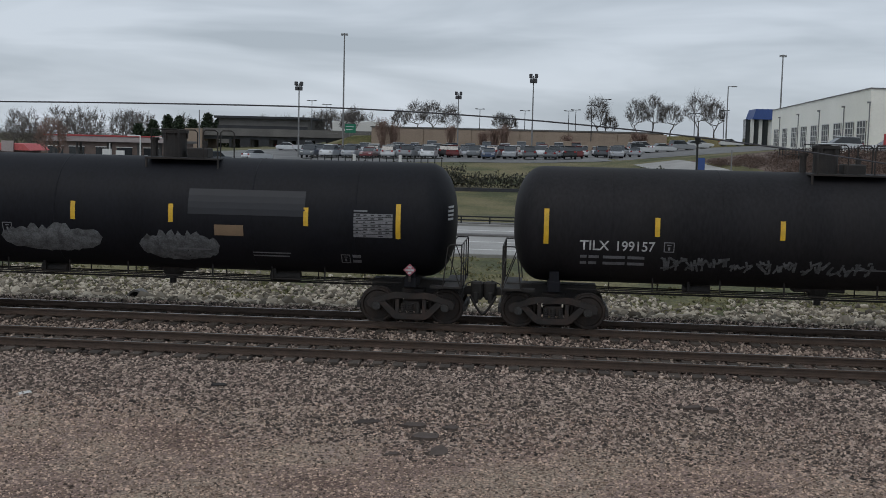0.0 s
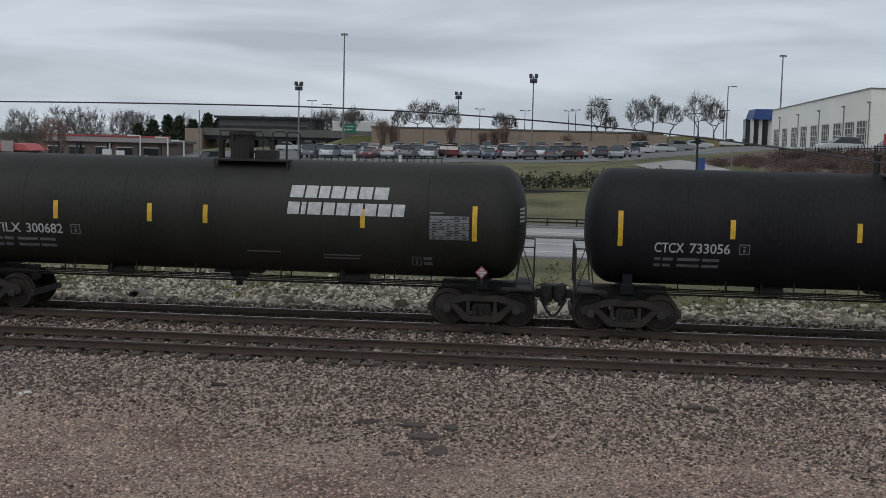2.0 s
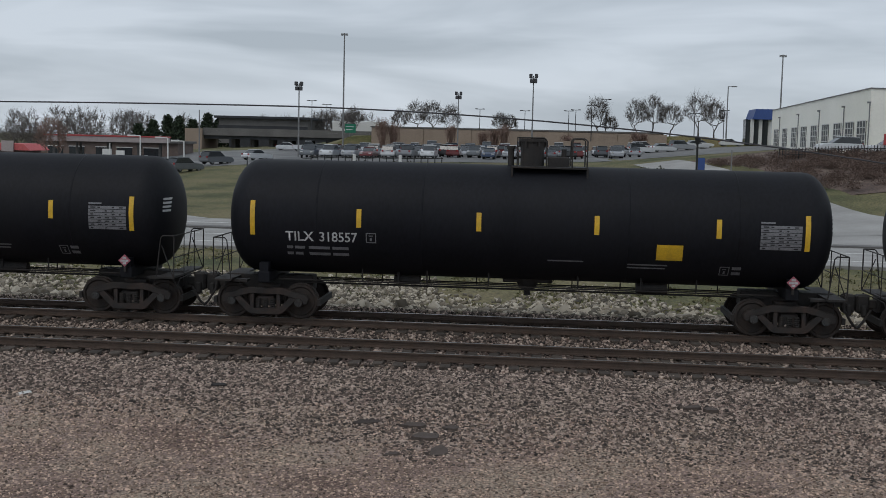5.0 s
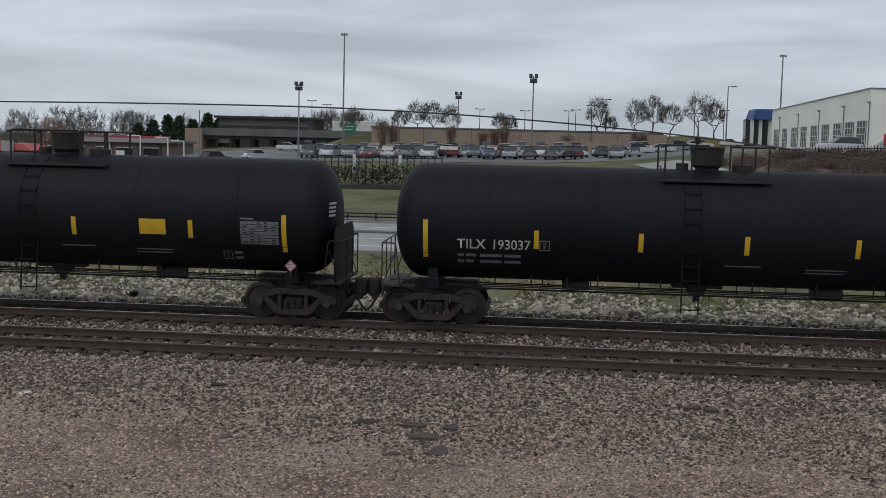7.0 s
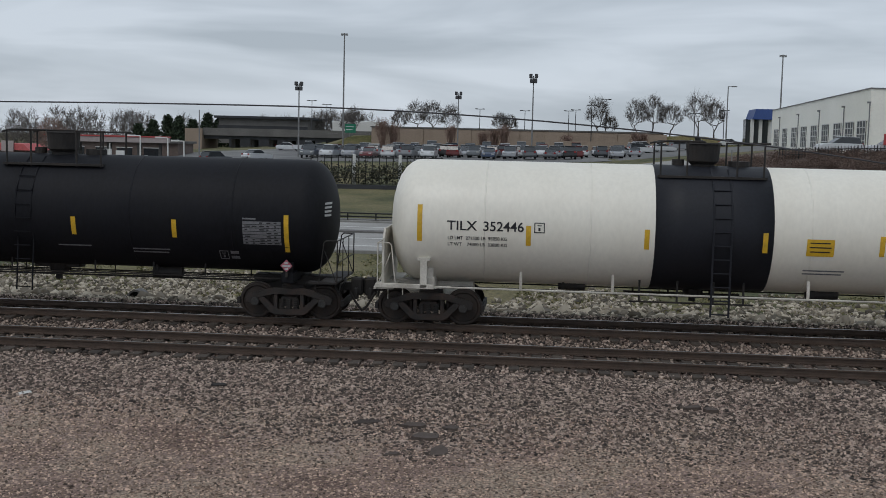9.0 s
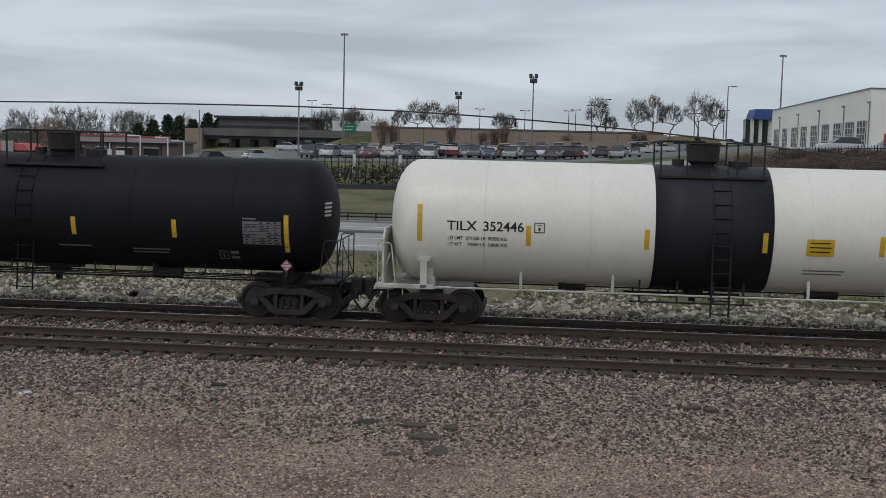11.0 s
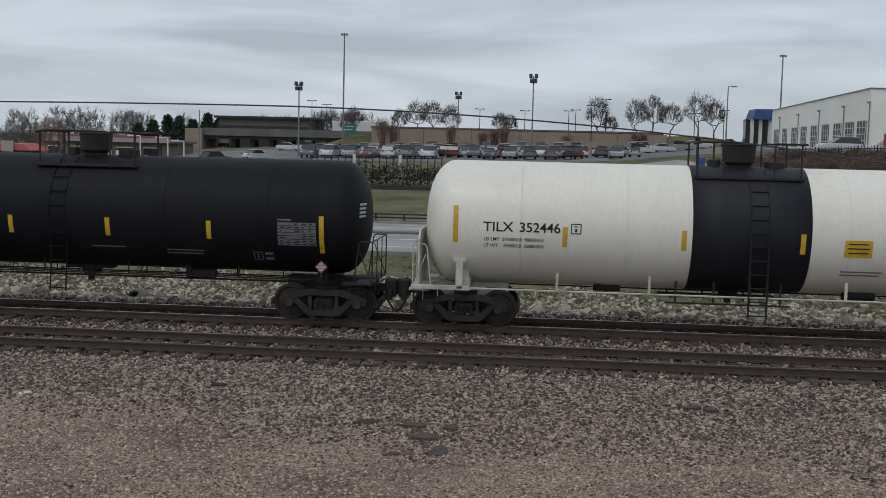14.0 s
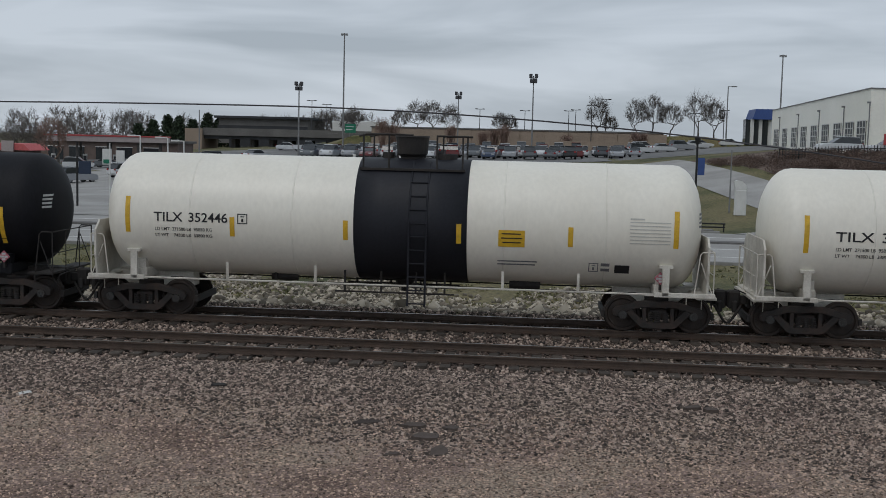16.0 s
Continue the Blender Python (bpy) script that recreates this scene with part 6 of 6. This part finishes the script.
# upright reddish shrubs in front of the wall
for i, (x, y, h) in enumerate(((-31.5, 224, 7.5), (-29.5, 225, 6.5), (-18.2, 226, 6.2), (-9.6, 226, 5.5), (-7.6, 225, 6.2), (-12.0, 227, 4.6), (4.5, 222, 4.0), (17.8, 224, 4.6), (19.5, 225, 4.2))):
    fan_shrub(x, y, h * 0.8, 80 + i)
bare_tree(-70.0, 158, 8.0, 95, 0.30, "reddish bare street tree by the filling station", None, M_RTWIG)


def leaf_cloud(name, centres, n, size, material, seed, label, category, core=0.6):
    """Small tilted leaf or twig clumps round many centres, with gaps."""
    rg = np.random.default_rng(seed)
    c = np.array([q[:3] for q in centres])
    s = np.array([q[3:6] for q in centres])
    k = rg.integers(0, len(c), n)
    dirs = rg.normal(size=(n, 3))
    dirs /= np.linalg.norm(dirs, axis=1)[:, None]
    pos = c[k] + dirs * s[k] * rg.uniform(0.1, 1.0, (n, 1)) ** core
    a = rg.normal(size=(n, 3))
    a /= np.linalg.norm(a, axis=1)[:, None]
    b = np.cross(a, rg.normal(size=(n, 3)))
    b /= np.linalg.norm(b, axis=1)[:, None]
    w = size * rg.uniform(0.5, 1.4, (n, 1))
    v = np.stack([pos - a * w, pos + b * w * 0.4, pos + a * w, pos - b * w * 0.4], 1).reshape(-1, 3)
    f = np.arange(n * 4).reshape(n, 4)
    me = bpy.data.meshes.new(name)
    me.from_pydata(v.tolist(), [], f.tolist())
    me.materials.append(material)
    return tagged(new(name, me), label, category, kind="stuff")


rp = random.Random(3)
thicket = []
for i in range(150):
    x = rp.uniform(-190, -50)
    h = rp.uniform(3.2, 7.4)
    thicket.append((x, rp.uniform(300, 330), 1.2 + h * 0.45, rp.uniform(2.0, 4.0), 2.5, h * 0.6))
leaf_cloud("thicket", thicket, 90000, 0.16, M_WOOD, 31, "low bare grey-brown thicket under the far trees", "woods", 0.9)
wood_trees = [tree_mesh(140 + k, 10.0, 0.27 + 0.03 * (k % 3), 95, 4, 0.03, 0.10) for k in range(5)]
for i in range(64):
    x = -186 + i * 2.2 + rp.uniform(-1.6, 1.6)
    y = rp.uniform(296, 332)
    k = (rp.uniform(0.85, 1.15) + 0.12 * math.sin(x * 0.09)) * (1.0 if x > -150 else 0.9)
    t = thing("tree", "bare grey tree in the far woods", "tree", "bare trees", m=pose(x, y, 0.8, 0, 0, i * 47) @ Matrix.Scale(k, 4))
    crown = new("crown", wood_trees[i % 5])
    crown.parent = t
for i, (x, h) in enumerate(((-101, 7.6), (-97, 9.0), (-94, 8.6), (-90.5, 8.0), (-86.5, 9.6), (-83.5, 8.4), (-105, 6.5))):
    t = thing("conifer", "dark green conifer among bare woods", "tree", "conifers", m=pose(x, 290, 0.5))
    part("trunk", rod(bmesh.new(), (0, 0, -0.5), (0, 0, h), 0.25, 0.05, seg=6), M_BARK, t)
    tiers = [(0, 0, h * (0.25 + 0.09 * k), 3.2 * (1 - k / 10.5) ** 0.7, 3.0 * (1 - k / 10.5) ** 0.7, 0.8) for k in range(9)]
    crown = leaf_cloud("crown", tiers, 1500, 0.42, M_PINE, 50 + i, "dense dark needles", "tree")
    for key in ("kind", "category"):
        del crown[key]
    crown.parent = t

hedge = [(-24 + i * 0.75, 116.2 + rp.uniform(-0.4, 0.4), land(-24 + i * 0.75, 116) + 1.1, 0.7, 0.7, 1.2 + rp.uniform(-0.3, 0.5)) for i in range(22)]
hedge += [(-9 + i * 0.9, 115.5 + rp.uniform(-0.5, 0.5), land(-9 + i * 0.9, 115.5) + 0.7, 0.8, 0.7, 0.9 + rp.uniform(-0.3, 0.4)) for i in range(24)]
leaf_cloud("hedge", hedge, 9000, 0.16, M_HEDGE, 33, "dark clipped winter hedge at the top of the slope", "hedge")
brush = []
for i in range(420):
    x = rp.uniform(12, 46)
    y = rp.uniform(98, 124)
    if x / y > 0.142 + (124 - y) * 0.004:
        brush.append((x, y, land(x, y) + 0.35, 0.9, 0.9, rp.uniform(0.3, 0.6)))
leaf_cloud("brush", brush, 90000, 0.075, M_BRUSH, 34, "brown dry brush covering the bank", "brush")
cul = thing("culvert_pipe", "dark round culvert pipe end among pale rocks", "pipe")
cx, cy, cz = -12.75, 35.0, -0.50
bm = lathe_x(bmesh.new(), [(-0.05, 0.24), (-0.05, 0.30), (0.45, 0.30), (0.45, 0.24), (-0.05, 0.24)], 20, Matrix.Translation((cx, cy, cz)) @ Matrix.Rotation(radians(90), 4, "Z"))
part("pipe", bm, M_CONC, cul)
# black disc set into the bore stands in for the shade inside
part("pipe_plug", rod(bmesh.new(), (cx, cy + 0.36, cz), (cx, cy + 0.40, cz), 0.235, seg=20), M_FENCE, cul, "black disc painted as the shade inside the pipe")
stones("boulders", scatter(900, -22, 15, 33.6, 38.5, lambda x, y: rng.random() < 0.95 - 0.13 * (y - 33.6) + 0.3 * math.sin(x * 0.5) and not (abs(x - cx) < 0.45 and y < cy + 0.6), 0.03), 0.36, M_WROCK, 17, "larger pale limestone rocks along the bank", "rocks", 0.6)

tufts = [(rp.uniform(-30, 22), rp.uniform(37.5, 56.0)) for i in range(700)]
leaf_cloud("verge_tufts", [(x, y, land(x, y) + 0.06, 0.35, 0.35, 0.12) for x, y in tufts], 16000, 0.07, island_mat("verge_grass", (0.07, 0.075, 0.03), (0.26, 0.22, 0.12), 0.95, (0.15, 0.145, 0.065)), 35, "tufts of green and straw-coloured verge grass", "grass")

# ---- overhead cable before the railway ----
pole_mat = M_POLEDARK
cable = thing("overhead_cable", "dark overhead cable sagging across the view", "cable")
pts = []
for i in range(61):
    x = -32 + 64 * i / 60
    z = 5.40 - 0.0052 * (x + 6.2) ** 2 if x > -6.2 else 5.40 - 0.0012 * (x + 6.2) ** 2
    pts.append((x, 24.0, z))
part("cable", path_rod(bmesh.new(), pts, 0.016, 6), pole_mat, cable)

# ---- debris in the yard ----
def slab(name, x, y, w, d, h, rz, material, label, tilt=4):
    bm = bmesh.new()
    rr = random.Random(int(abs(x) * 100 + y))
    outline = [(-w / 2, -d / 2 * 0.6), (-w * 0.2, -d / 2), (w * 0.3, -d * 0.42), (w / 2, -d * 0.1), (w * 0.36, d / 2), (-w * 0.25, d * 0.45)]
    ngon_box(bm, [(a * rr.uniform(0.75, 1.15), b * rr.uniform(0.7, 1.15)) for a, b in outline], -0.05, h * 0.7)
    ob = part(name, bm, material)
    ob.matrix_world = pose(x, y, land(x, y) + 0.01, tilt + rr.uniform(-4, 6), rr.uniform(-7, 5), rz)
    return tagged(ob, label, "debris", "debris in the yard")


M_SLATE = mat("grey_broken_slab", (0.085, 0.066, 0.056), 0.9, vary=0.2, scale=5, fine=40, bump=0.3)
M_RUSTW = mat("dark_weathered_board", (0.055, 0.042, 0.036), 0.9, vary=0.3, scale=5, fine=40, bump=0.3)
slab("metal_scrap", -6.41, 22.4, 0.30, 0.16, 0.07, 5, M_GRIME, "small dark scrap of metal on the ballast")
slab("board", -3.12, 20.7, 0.62, 0.16, 0.06, 12, M_RUSTW, "dark weathered board lying on the ballast", 10)
slab("broken_slab", -1.95, 20.0, 0.55, 0.45, 0.09, -10, M_SLATE, "broken grey slab in the gravel")
slab("broken_slab", -1.63, 19.2, 0.42, 0.32, 0.07, 30, M_SLATE, "broken grey slab in the gravel", 9)
slab("broken_slab", -2.2, 20.6, 0.45, 0.22, 0.08, 0, M_SLATE, "broken grey slab in the gravel")
slab("broken_slab", -2.43, 18.95, 0.30, 0.14, 0.05, 15, M_SLATE, "broken grey slab in the gravel")
slab("broken_slab", -1.5, 20.5, 0.32, 0.2, 0.08, -25, M_SLATE, "broken grey slab in the gravel")
slab("timber_offcut", 3.08, 22.2, 0.36, 0.16, 0.10, 5, M_SLATE, "grey timber offcut on the ballast")
slab("timber_offcut", 3.42, 22.1, 0.30, 0.16, 0.10, -14, M_SLATE, "grey timber offcut on the ballast")
slab("paper_scrap", -10.1, 21.4, 0.32, 0.2, 0.02, 20, M_WHITEP, "pale scrap of paper on the gravel", 2)

# ---- vehicles that pass on the road ----
suv_moving = put_car("suv", 0, -25.0, 71.5, 180, -0.965)
tagged(suv_moving, "white sport utility car passing on the road", "car", "passing vehicles")
truck_moving = thing("box_truck", "white box truck passing on the road", "truck", "passing vehicles")
part("cargo_box", box(bmesh.new(), -6.0, 1.6, -1.25, 1.25, 1.0, 3.75, bevel=0.05), M_WHITEP, truck_moving)
part("chassis", box(bmesh.new(), -6.0, 4.2, -0.9, 0.9, 0.6, 0.98), M_FENCE, truck_moving)
bm = bmesh.new()
prism(bm, [(1.8, 0.6), (4.6, 0.6), (4.7, 1.5), (3.6, 1.75), (3.0, 2.9), (1.8, 3.0)], -1.15, 1.15)
bmesh.ops.bevel(bm, geom=list(bm.edges), offset=0.08, segments=2, affect="EDGES")
part("cab", bm, M_WHITEP, truck_moving)
part("cab_window", box(bmesh.new(), 2.1, 3.0, -1.17, 1.17, 1.85, 2.6), M_GLASS, truck_moving)
for x in (-4.6, -3.4, 3.5):
    for y in (-1.0, 1.0):
        part("wheel", rod(bmesh.new(), (x, y - 0.15, 0.5), (x, y + 0.15, 0.5), 0.5, seg=18), M_TYRE, truck_moving)
for o in [c for q in PROTO.values() for c in (*q.children_recursive, q)]:
    bpy.data.objects.remove(o)

# ---- what moves ----
TRAIN = [(0, 716.34), (0.1, 689.35), (0.2, 662.87), (0.3, 636.25), (0.4, 609.67), (0.5, 583.79), (0.6, 556.94), (0.7, 531.12), (0.8, 504.35), (0.9, 478.41), (1, 451.74), (1.1, 425.93), (1.2, 399.49), (1.3, 374.08), (1.4, 347.86), (1.5, 322.24), (1.6, 297.44), (1.7, 274.31), (1.8, 250.02), (1.9, 227.14), (2, 205.48), (2.1, 184.17), (2.2, 163.71), (2.3, 144.45), (2.4, 126.51), (2.5, 109.68), (2.6, 93.88), (2.7, 79.82), (2.8, 67.16), (2.9, 55.65), (3, 45.16), (3.1, 36.25), (3.2, 28.18), (3.3, 21.71), (3.4, 16.34), (3.5, 11.27), (3.6, 7.08), (3.7, 4.11), (3.8, 1.62), (3.9, -0.20), (4, -1.84), (4.1, -3.11), (4.2, -3.79), (4.5, -5.21), (4.9, -8.00), (5.3, -12.42), (5.7, -18.98), (6.0, -25.59), (6.3, -33.81), (6.4, -36.77), (6.5, -40.00), (6.6, -43.10), (6.7, -46.08), (6.8, -48.97), (6.9, -52.23), (7.0, -55.80), (7.1, -59.44), (7.2, -62.70), (7.3, -65.71), (7.4, -68.93), (7.5, -71.91), (7.6, -73.14), (7.75, -73.02), (7.9, -73.00), (12.5, -73.00), (13.1, -73.00), (13.3, -72.86), (13.5, -72.60), (13.75, -72.27), (14.0, -72.09), (15.0, -72.09), (15.1, -72.12), (15.2, -72.18), (15.3, -72.47), (15.4, -73.18), (15.5, -73.98), (15.6, -74.92), (15.7, -76.18), (15.8, -77.71), (15.9, -79.21), (16, -80.56)]


def motions():
    """The train draws in from right to left, slows, creeps on, stops, rolls back a little and pulls away."""
    for c, (car, *rest) in TRAIN_CARS.items():
        walk(car, [(t, pose(off + (c + 0.5) * PITCH, TRACK_B, 0.0)) for t, off in TRAIN])
    # wheels of the cars that creep past at the end roll with the track
    roll = [(t, off) for t, off in TRAIN if t >= 7.0]
    fine = []
    for (t0, a), (t1, b) in zip(roll, roll[1:]):
        n = max(1, math.ceil(abs(b - a) / 0.55))
        fine += [(t0 + (t1 - t0) * k / n, a + (b - a) * k / n) for k in range(n)]
    fine.append(roll[-1])
    for c in (3, 4, 5):
        for tr_ in TRAIN_CARS[c][0].children:
            for w in tr_.children:
                if w.name.split(".")[0] == "wheel":
                    home = w.matrix_local.copy()
                    side = 1 if home.translation.y < 0 else -1
                    turned = [(t, home @ Matrix.Rotation(side * (off - roll[0][1]) / 0.457, 4, "Y")) for t, off in fine]
                    walk(w, [(0.0, home)] + turned)
    walk(suv_moving, [(t, pose(x, 71.5, -0.965, 0, 0, 180)) for t, x in ((0.0, 900.0), (2.5, -25.0), (4.0, -560.0), (16.0, -600.0))])
    walk(truck_moving, [(t, pose(x, 62.0, -0.965)) for t, x in ((0.0, -420.0), (1.0, -19.5), (2.5, 570.0), (16.0, 600.0))])


motions()
